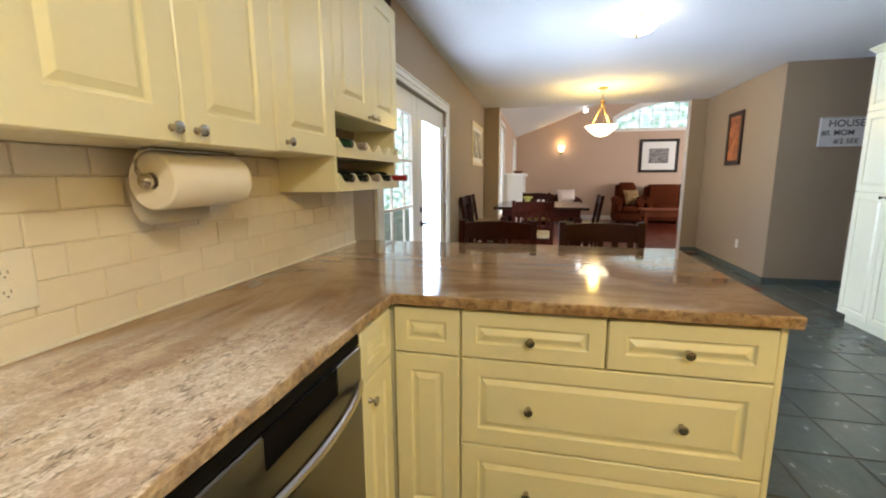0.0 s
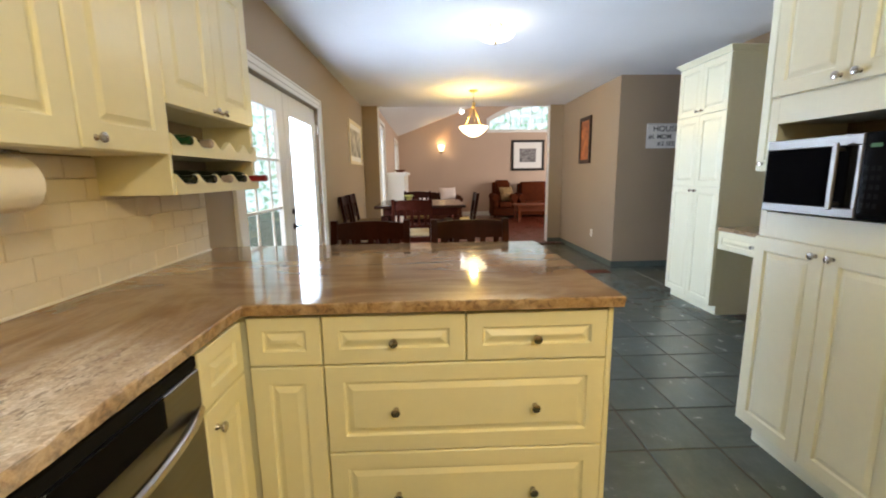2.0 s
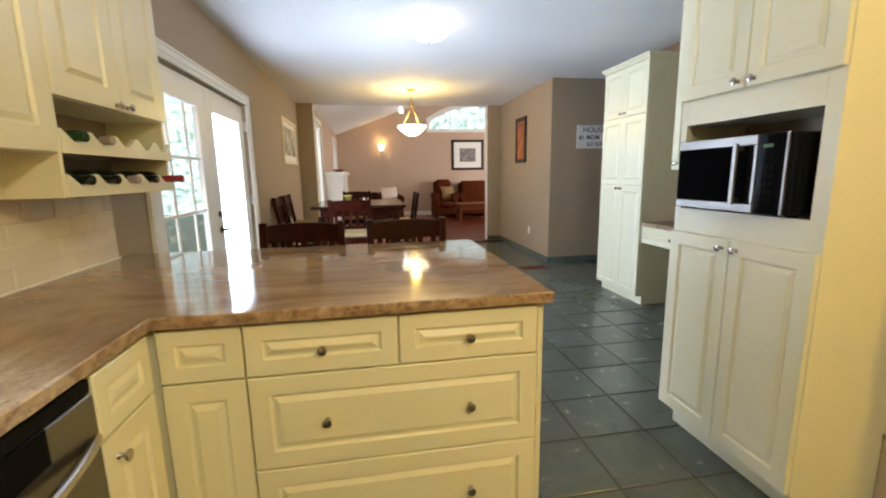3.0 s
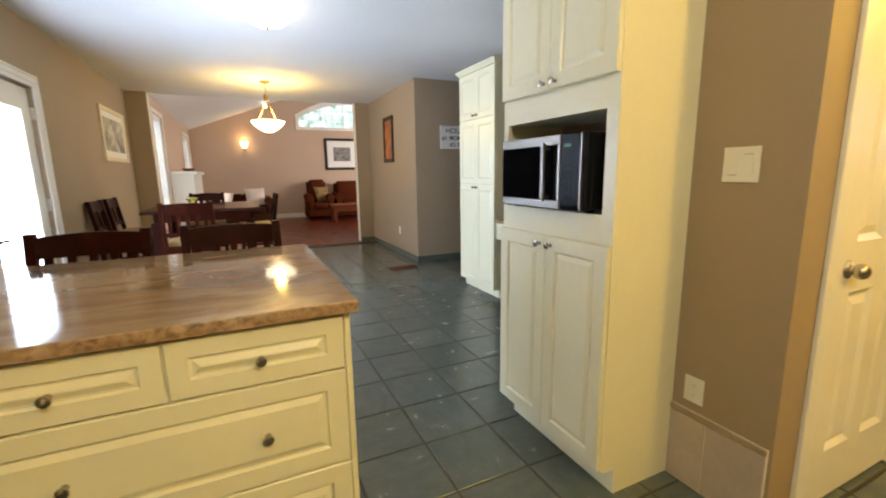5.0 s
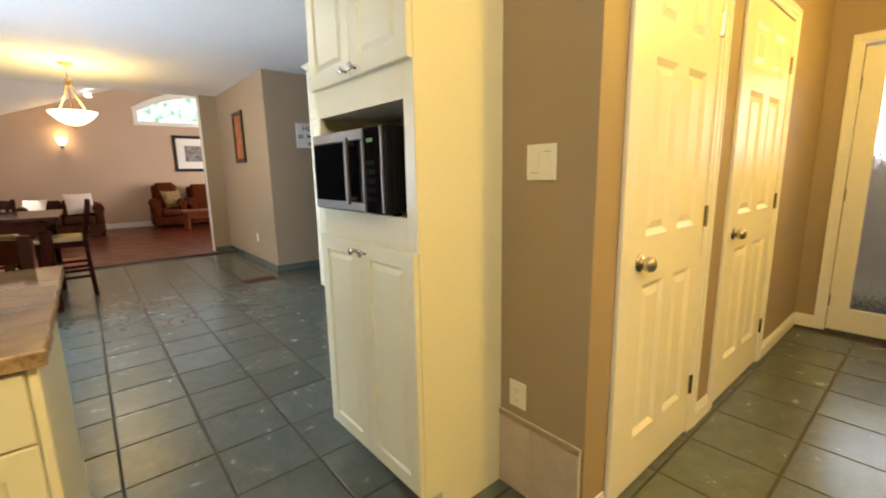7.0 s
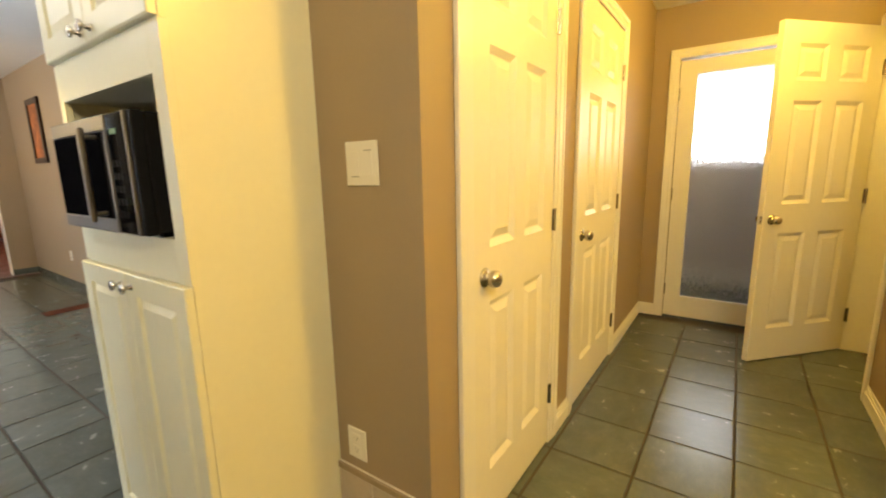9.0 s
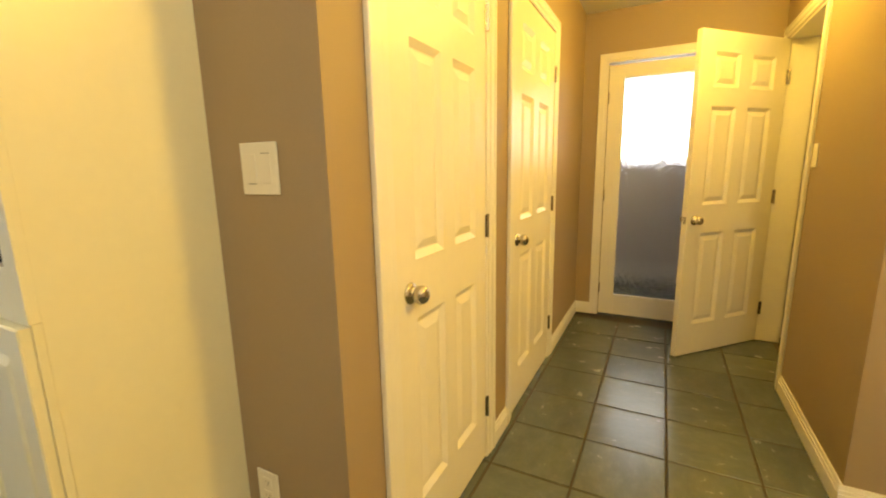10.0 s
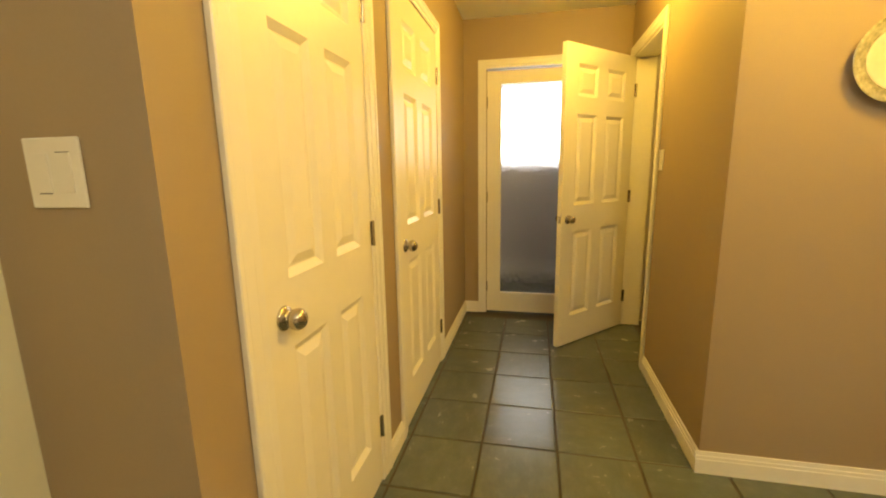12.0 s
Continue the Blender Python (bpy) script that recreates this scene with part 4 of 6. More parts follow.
def scallop(z0, h):
    """A front rail with rounded dips for bottle necks."""
    bm = bmesh.new()
    n, y0, y1 = 60, 0.321, 1.058
    lo, hi = [], []
    for k in range(n + 1):
        y = y0 + (y1 - y0) * k / n
        ph = ((y - y0) / (y1 - y0) * 5) % 1.0
        z = z0 + h - (h * 0.52) * (0.5 - 0.5 * math.cos(2 * math.pi * ph)) ** 0.8
        lo.append([bm.verts.new((x, y, z0)) for x in (RX - 0.014, RX + 0.004)])
        hi.append([bm.verts.new((x, y, z)) for x in (RX - 0.014, RX + 0.004)])
    for k in range(n):
        bm.faces.new((lo[k][1], lo[k + 1][1], hi[k + 1][1], hi[k][1]))
        bm.faces.new((lo[k][0], hi[k][0], hi[k + 1][0], lo[k + 1][0]))
        bm.faces.new((hi[k][0], hi[k][1], hi[k + 1][1], hi[k + 1][0]))
        bm.faces.new((lo[k][0], lo[k + 1][0], lo[k + 1][1], lo[k][1]))
    for k in (0, n):
        bm.faces.new((lo[k][0], lo[k][1], hi[k][1], hi[k][0]))
    return bm


part("scalloped_rail", scallop(1.364, 0.075), M_CAB, rack)
part("scalloped_rail", scallop(1.228, 0.072), M_CAB, rack)


def bottle(label, y, z, glass_mat, foil_mat, reach):
    ob = thing("wine_bottle", label, "bottle", (-1.56, y, z), group="bottles in the wine rack")
    m = axes((LW + 0.02, y, z), (0, 1, 0), (0, 0, 1), (1, 0, 0))
    bm = bmesh.new()
    lathe(bm, [(0, 0), (0.035, 0.002), (0.037, 0.01), (0.037, 0.17), (0.030, 0.195), (0.016, 0.218), (0.014, 0.235)], m, 18)
    part("bottle_body", bm, glass_mat, ob, smooth=True)
    bm = bmesh.new()
    lathe(bm, [(0.0142, 0.230), (0.0148, 0.236), (0.0152, reach - 0.02), (0.017, reach - 0.016), (0.017, reach - 0.004), (0.013, reach), (0, reach)], m, 16)
    part("foil_cap", bm, foil_mat, ob, smooth=True)


pitch = (1.058 - 0.321) / 5
for k, (g, f, lab) in enumerate(((M_GREENB, M_GREENB, "green glass wine bottle lying in the rack"), (M_GREENB, M_FOILP, "wine bottle with a pale foil cap in the rack"))):
    bottle(lab, 0.321 + pitch * (k + 0.5), 1.418, g, f, 0.275)
for k, (g, f, lab, rch) in enumerate(((M_BOTTLE, M_BOTTLE, "black wine bottle lying in the rack", 0.275), (M_BOTTLE, M_BOTTLE, "black wine bottle lying in the rack", 0.275), (M_BOTTLE, M_FOILP, "dark wine bottle with a pale cap in the rack", 0.272), (M_BOTTLE, M_BOTTLE, "black wine bottle lying in the rack", 0.272), (M_BOTTLE, M_FOIL, "dark wine bottle with a red foil cap in the rack", 0.315))):
    bottle(lab, 0.321 + pitch * (k + 0.5), 1.280, g, f, rch)

# paper towel under the wall cabinet
pt = thing("paper_towel_holder", "chrome holder with a paper towel roll under the cabinet", "paper towel", (-1.60, -0.25, 1.28))
bm = bmesh.new()
mr = axes((-1.60, -0.395, 1.275), (1, 0, 0), (0, 0, 1), (0, 1, 0))
lathe(bm, [(0.021, 0.0), (0.066, 0.0), (0.070, 0.004), (0.070, 0.276), (0.066, 0.28), (0.021, 0.28), (0.021, 0.0)], mr, 36)
roll = part("paper_roll", bm, M_PAPER, pt, "white paper towel roll", smooth=True)
bm = bmesh.new()
sheet = [(-1.60 - 0.0715, 1.285), (-1.60 - 0.072, 1.24), (-1.60 - 0.068, 1.20), (-1.60 - 0.056, 1.178), (-1.60 - 0.030, 1.168), (-1.60 + 0.004, 1.172)]
va = []
for k, (x, z) in enumerate(sheet):
    va.append([bm.verts.new((x, y, z)) for y in (-0.398 + 0.004 * k, -0.118 - 0.012 * k)])
for a, b in zip(va, va[1:]):
    bm.faces.new((a[0], a[1], b[1], b[0]))
bmesh.ops.solidify(bm, geom=bm.faces[:], thickness=0.0012)
part("loose_sheet", bm, M_PAPER, pt, "hanging loose paper sheet", smooth=True)
bm = bmesh.new()
tube(bm, [(-1.60, -0.10, 1.275), (-1.60, -0.41, 1.275)], 0.012, 12)
lathe(bm, [(0, 0), (0.016, 0.0), (0.019, 0.008), (0.016, 0.018), (0.008, 0.024), (0, 0.025)], axes((-1.60, -0.40, 1.275), (-1, 0, 0), (0, 0, 1), (0, -1, 0)), 18)
part("spindle", bm, M_NICKEL, pt, "chrome spindle", smooth=True)
bm = bmesh.new()
tube(bm, [(-1.60, -0.414, 1.275), (-1.615, -0.416, 1.30), (-1.62, -0.414, 1.325), (-1.61, -0.405, 1.345), (-1.60, -0.385, 1.352), (-1.60, -0.10, 1.352)], 0.006, 10)
part("bracket_arm", bm, M_NICKEL, pt, "chrome bracket arm", smooth=True)


def wall_plate(name, label, m, w, h, kind):
    """A plastic cover plate: 'socket', 'rocker' or 'switches'."""
    ob = thing(name, label, "outlet" if kind == "socket" else "switch", m.translation)
    bm = bmesh.new()
    vs = box(bm, -w / 2, w / 2, -h / 2, h / 2, 0, 0.006, bevel=0.002)
    bmesh.ops.transform(bm, matrix=m, verts=bm.verts[:])
    part("cover_plate", bm, M_PLASTIC, ob)

    def bit(nm, mat, u0, u1, v0, v1, d):
        b = bmesh.new()
        box(b, u0, u1, v0, v1, 0.002, d, bevel=0.0008)
        bmesh.ops.transform(b, matrix=m, verts=b.verts[:])
        return part(nm, b, mat, ob)
    if kind == "socket":
        for v in (-0.02, 0.02):
            bit("receptacle", M_PLASTIC, -0.016, 0.016, v - 0.014, v + 0.014, 0.0078)
            for u in (-0.006, 0.006):
                bit("slot", M_SLOT, u - 0.001, u + 0.001, v - 0.001, v + 0.007, 0.0084)
            bit("slot", M_SLOT, -0.002, 0.002, v - 0.009, v - 0.005, 0.0084)
    elif kind == "switches":
        for u in (-0.024, 0.024):
            bit("rocker", M_PLASTIC, u - 0.016, u + 0.016, -0.033, 0.033, 0.0082)
            bit("rocker_gap", M_SLOT, u - 0.0145, u + 0.0145, -0.035 if u < 0 else 0.0335, -0.0335 if u < 0 else 0.035, 0.0072)
    else:
        bit("rocker", M_PLASTIC, -0.012, 0.012, -0.03, 0.03, 0.009)
    return ob


wall_plate("wall_outlet", "white double socket on the tiled splashback", axes((LW + 0.010, -0.643, 1.077), (0, 1, 0), (0, 0, 1), XP), 0.110, 0.125, "socket")
wall_plate("light_switch", "white double rocker light switch on the taupe wall", axes((1.27, -0.256, 1.276), (0, -1, 0), (0, 0, 1), (-1, 0, 0)), 0.118, 0.118, "switches")
wall_plate("wall_outlet", "white socket low on the taupe wall", axes((1.27, -0.170, 0.412), (0, -1, 0), (0, 0, 1), (-1, 0, 0)), 0.078, 0.105, "socket")
wall_plate("light_switch", "white single switch beside the hall doorway", axes((3.33, -1.745, 1.30), (-1, 0, 0), (0, 0, 1), (0, 1, 0)), 0.072, 0.115, "rocker")
wall_plate("wall_outlet", "white socket low on the dining wall", axes((1.95, 5.22, 0.375), (0, -1, 0), (0, 0, 1), (-1, 0, 0)), 0.072, 0.115, "socket")

# ---- microwave tower ----
TX, TY0, TY1, TB = 0.884, -0.082, 0.597, 1.27
tower = thing("pantry_tower", "tall cream pantry cabinet with an open microwave niche", "cabinet", (1.1, 0.27, 0))
for ya in (TY0, TY1 - 0.019):
    # tall side with a notch for the recessed plinth
    bm = bmesh.new()
    ring = [(TX + 0.075, 0.0), (TB, 0.0), (TB, CEIL), (TX + 0.0165, CEIL), (TX + 0.0165, 0.108), (TX + 0.075, 0.108)]
    a, b = [[bm.verts.new((x, y, z)) for x, z in ring] for y in (ya, ya + 0.019)]
    bm.faces.new(a)
    bm.faces.new(b[::-1])
    for k in range(6):
        bm.faces.new((a[k], a[(k + 1) % 6], b[(k + 1) % 6], b[k]))
    part("side_panel", bm, M_CAB, tower)
bpart("lower_body", (TX + 0.0165, TB, TY0 + 0.019, TY1 - 0.019, 0.118, 1.105), M_CAB, tower)
bpart("upper_body", (TX + 0.0165, TB, TY0 + 0.019, TY1 - 0.019, 1.475, CEIL), M_CAB, tower)
bpart("niche_back", (1.20, TB, TY0 + 0.019, TY1 - 0.019, 1.105, 1.475), M_CABSHADE, tower, label="back board of the niche, coloured dark as if shaded")
bpart("face_stile", (TX - 0.004, TX + 0.016, TY0 - 0.0025, -0.030, 1.005, 1.575), M_CAB, tower, 0.001)
bpart("face_stile", (TX - 0.004, TX + 0.016, 0.562, TY1 + 0.002, 1.005, 1.575), M_CAB, tower, 0.001)
bpart("face_rail", (TX - 0.004, TX + 0.016, -0.030, 0.562, 1.005, 1.108), M_CAB, tower, 0.001)
bpart("face_rail", (TX - 0.004, TX + 0.016, -0.030, 0.562, 1.472, 1.575), M_CAB, tower, 0.001)
bpart("face_frame", (TX, TX + 0.016, TY0 - 0.0015, TY1, 0.118, 1.0045), M_CAB, tower, 0.001)
bpart("face_frame", (TX, TX + 0.016, TY0 - 0.0015, TY1, 1.5755, CEIL), M_CAB, tower, 0.001)
bpart("toe_kick", (TX + 0.075, TX + 0.095, TY0 + 0.019, TY1 - 0.019, 0.0, 0.118), M_CAB, tower)
for k, ku in ((0, 0.302), (1, 0.033)):
    y1 = TY1 - 0.001 - k * 0.3385
    cabinet_front("door", tower, (TX - 0.020, y1, 0.128), (0, -1, 0), (-1, 0, 0), 0.3365, 0.872, 0.058, ((ku, 0.835),))
    cabinet_front("door", tower, (TX - 0.020, y1, 1.580), (0, -1, 0), (-1, 0, 0), 0.3365, 0.900, 0.058, ((ku, 0.028),))

mw = thing("microwave", "stainless and black microwave oven in the niche", "microwave", (1.0, 0.28, 1.108))
MX = 0.838
bpart("case", (MX + 0.03, 1.18, 0.012, 0.545, 1.122, 1.398), M_BLACK, mw, 0.004)
for y in (0.05, 0.50):
    for x in (MX + 0.06, 1.14):
        bpart("foot", (x - 0.012, x + 0.012, y - 0.012, y + 0.012, 1.1082, 1.122), M_BLACK, mw)
bpart("door", (MX, MX + 0.03, 0.150, 0.545, 1.118, 1.400), M_BLACK, mw, 0.004)
bpart("door_strip", (MX - 0.003, MX + 0.01, 0.150, 0.545, 1.362, 1.400), M_STEEL, mw, 0.003, "brushed stainless strip")
bpart("door_strip", (MX - 0.003, MX + 0.01, 0.150, 0.545, 1.118, 1.152), M_STEEL, mw, 0.003, "brushed stainless strip")
bpart("door_strip", (MX - 0.003, MX + 0.01, 0.150, 0.164, 1.152, 1.362), M_STEEL, mw, 0.002, "brushed stainless strip")
bpart("door_window", (MX - 0.002, MX + 0.004, 0.190, 0.543, 1.153, 1.361), M_MESHGLASS, mw, 0.001, "black glass window")
bm = bmesh.new()
for za in (1.165, 1.350):
    tube(bm, [(MX - 0.002, 0.213, za), (MX - 0.030, 0.213, za)], 0.006, 8)
box(bm, MX - 0.038, MX - 0.026, 0.202, 0.224, 1.145, 1.372, bevel=0.004)
part("handle", bm, M_STEEL, mw, "vertical stainless handle")
bpart("control_panel", (MX, MX + 0.03, 0.047, 0.149, 1.118, 1.400), M_BLACKGLASS, mw, 0.003, "black control panel")
bpart("panel_edge", (MX - 0.002, MX + 0.03, 0.034, 0.046, 1.118, 1.400), M_STEEL, mw, 0.003, "stainless edge strip")
bpart("side_trim", (MX + 0.004, MX + 0.03, 0.012, 0.033, 1.118, 1.400), M_BLACK, mw, 0.003)
bpart("display", (MX - 0.001, MX + 0.002, 0.092, 0.128, 1.352, 1.364), glow("green_display", (0.06, 0.16, 0.06), 0.15), mw, label="green clock display")
for r in range(5):
    for c in range(3):
        y, z = 0.090 + c * 0.020, 1.165 + r * 0.03
        bpart("button", (MX - 0.001, MX + 0.002, y - 0.006, y + 0.006, z - 0.008, z + 0.008), M_BLACK, mw)

# ---- tall cabinet, desk ----
tall = thing("tall_cabinet", "tall cream pantry cabinet with six doors and crown", "cabinet", (2.25, 2.7, 0))
CX, CY0, CY1 = 1.945, 2.37, 3.08
bpart("body", (CX, 2.548, CY0, CY1, 0.085, 2.252), M_CAB, tall, 0.002)
bpart("toe_kick", (CX + 0.05, 2.548, CY0 + 0.004, CY1, 0.0, 0.085), M_CAB, tall)
bm = bmesh.new()
for z, d in ((2.252, 0.008), (2.268, 0.020), (2.282, 0.032)):
    box(bm, CX - d - 0.02, 2.548, CY0 - d, CY1 + d, z, z + 0.018, bevel=0.003)
part("crown", bm, M_CAB, tall)
wd = (CY1 - CY0) / 2
for k, ku in ((0, wd - 0.035), (1, 0.032)):
    y1 = CY1 - 0.001 - k * wd
    for z0, z1, kz in ((0.09, 1.145, 1.02), (1.150, 1.79, 0.0), (1.795, 2.246, 0.035)):
        kn = ((ku, kz),) if kz else ()
        cabinet_front("door", tall, (CX - 0.020, y1, z0), (0, -1, 0), (-1, 0, 0), wd - 0.002, z1 - z0, 0.052, kn)
desk = thing("desk_unit", "cream built-in desk with a drawer and granite top", "desk", (2.2, 1.5, 0))
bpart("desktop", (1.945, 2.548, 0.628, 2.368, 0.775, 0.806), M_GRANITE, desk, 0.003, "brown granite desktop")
bpart("drawer_box", (1.97, 2.54, 0.70, 2.365, 0.615, 0.774), M_CAB, desk, 0.001)
for k in range(2):
    cabinet_front("drawer_front", desk, (1.950, 2.364 - k * 0.83, 0.615), (0, -1, 0), (-1, 0, 0), 0.825, 0.155, 0.045, ((0.41, 0.077),))
bpart("side_panel", (1.96, 2.54, 0.626, 0.700, 0.0, 0.774), M_CAB, desk, 0.001)
du = thing("wall_cabinet", "cream wall cabinet beside the pantry tower", "cabinet", (1.7, 0.95, 1.28))
bpart("body", (1.40, 2.0, 0.626, 1.30, 1.28, 2.30), M_CAB, du, 0.002)
cabinet_front("door", du, (1.381, 1.298, 1.283), (0, -1, 0), (-1, 0, 0), 0.665, 1.01, 0.055, ((0.05, 0.04),))
setting("wall_chimney_breast", [(1.95, 2.55, 0.622, 0.626, 0, CEIL)], M_WALL, "plain taupe wall")

# ---- ceiling lamps ----
FLX, FLY = 0.02, 2.62
mf = Matrix.Translation((FLX, FLY, 0))
fl = thing("flush_ceiling_lamp", "lit shallow glass ceiling lamp on a brass stem", "lamp", (FLX, FLY, CEIL))
bm = bmesh.new()
lathe(bm, [(0, CEIL), (0.062, CEIL), (0.065, CEIL - 0.010), (0.040, CEIL - 0.022), (0.012, CEIL - 0.028), (0.008, CEIL - 0.075), (0, CEIL - 0.075)], mf, 28)
part("ceiling_plate", bm, M_BRASS, fl, "brass canopy and stem", smooth=True)
bm = bmesh.new()
lathe(bm, [(0.155, CEIL - 0.066), (0.160, CEIL - 0.070), (0.150, CEIL - 0.088), (0.115, CEIL - 0.112), (0.065, CEIL - 0.128), (0.0, CEIL - 0.133)], mf, 32)
sh = part("glass_shade", bm, M_FLUSH, fl, "glowing white glass shade", smooth=True)
sh.visible_shadow = False
bm = bmesh.new()
lathe(bm, [(0.014, CEIL - 0.130), (0.014, CEIL - 0.138), (0.007, CEIL - 0.146), (0.009, CEIL - 0.154), (0, CEIL - 0.160)], mf, 14)
part("finial", bm, M_BRASS, fl, "small brass finial", smooth=True)

pd = thing("pendant_lamp", "lit bowl pendant lamp hung on three brass rods", "lamp", (0.135, 5.40, CEIL))
mp0 = Matrix.Translation((0.135, 5.40, 0))
bm = bmesh.new()
lathe(bm, [(0, CEIL), (0.065, CEIL), (0.07, CEIL - 0.01), (0.045, CEIL - 0.024), (0.015, CEIL - 0.032), (0, CEIL - 0.033)], mp0, 24)
part("canopy", bm, M_BRASS, pd, "round brass ceiling canopy", smooth=True)
bm = bmesh.new()
n = 9
for k in range(n):
    z = CEIL - 0.03 - k * 0.0165
    a = mp0 @ Matrix.Translation((0, 0, z - 0.008)) @ Matrix.Rotation((k % 2) * math.pi / 2, 4, "Z")
    tube(bm, [a @ Vector((0.006 * math.cos(t), 0, 0.011 * math.sin(t))) for t in (2 * math.pi * i / 8 for i in range(9))], 0.002, 5)
part("chain", bm, M_BRASS, pd, "brass hanging chain")
bm = bmesh.new()
lathe(bm, [(0, 2.365), (0.014, 2.365), (0.030, 2.35), (0.034, 2.322), (0.022, 2.30), (0.026, 2.29), (0.012, 2.272), (0, 2.271)], mp0, 20)
part("hub", bm, M_BRASS, pd, "brass hub", smooth=True)
for k in range(3):
    a = 2 * math.pi * k / 3 + 0.5
    bm = bmesh.new()
    tube(bm, [mp0 @ Vector((0.022 * math.cos(a), 0.022 * math.sin(a), 2.30)), mp0 @ Vector((0.05 * math.cos(a), 0.05 * math.sin(a), 2.21)), mp0 @ Vector((0.155 * math.cos(a), 0.155 * math.sin(a), 1.985))], 0.007, 8)
    part("rod", bm, M_BRASS, pd, smooth=True)
bm = bmesh.new()
lathe(bm, [(0.215, 2.005), (0.222, 2.00), (0.21, 1.978), (0.15, 1.915), (0.075, 1.865), (0.02, 1.852), (0, 1.851)], mp0, 36)
bo = part("glass_bowl", bm, M_BOWL, pd, "glowing alabaster glass bowl", smooth=True)
bo.visible_shadow = False
bm = bmesh.new()
lathe(bm, [(0.016, 1.855), (0.018, 1.845), (0.008, 1.835), (0.010, 1.822), (0, 1.81)], mp0, 14)
part("finial", bm, M_BRASS, pd, "brass finial", smooth=True)
# Assumed fixtures; the kitchen and side-room ones are added to carry fill bulbs.
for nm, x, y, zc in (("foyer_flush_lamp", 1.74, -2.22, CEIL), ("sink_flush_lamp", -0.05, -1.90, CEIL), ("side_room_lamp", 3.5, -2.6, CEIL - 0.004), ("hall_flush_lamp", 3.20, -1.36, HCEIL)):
    ob = thing("flush_ceiling_lamp", "assumed lit round glass ceiling lamp", "lamp", (x, y, zc))
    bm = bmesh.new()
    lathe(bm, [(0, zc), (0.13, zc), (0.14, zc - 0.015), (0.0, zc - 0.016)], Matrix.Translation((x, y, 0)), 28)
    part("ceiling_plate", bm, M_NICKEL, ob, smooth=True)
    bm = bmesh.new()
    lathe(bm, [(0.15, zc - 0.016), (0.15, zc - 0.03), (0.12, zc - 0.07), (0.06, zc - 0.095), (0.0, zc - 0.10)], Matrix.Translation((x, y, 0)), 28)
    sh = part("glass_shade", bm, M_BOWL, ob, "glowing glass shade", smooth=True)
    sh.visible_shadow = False


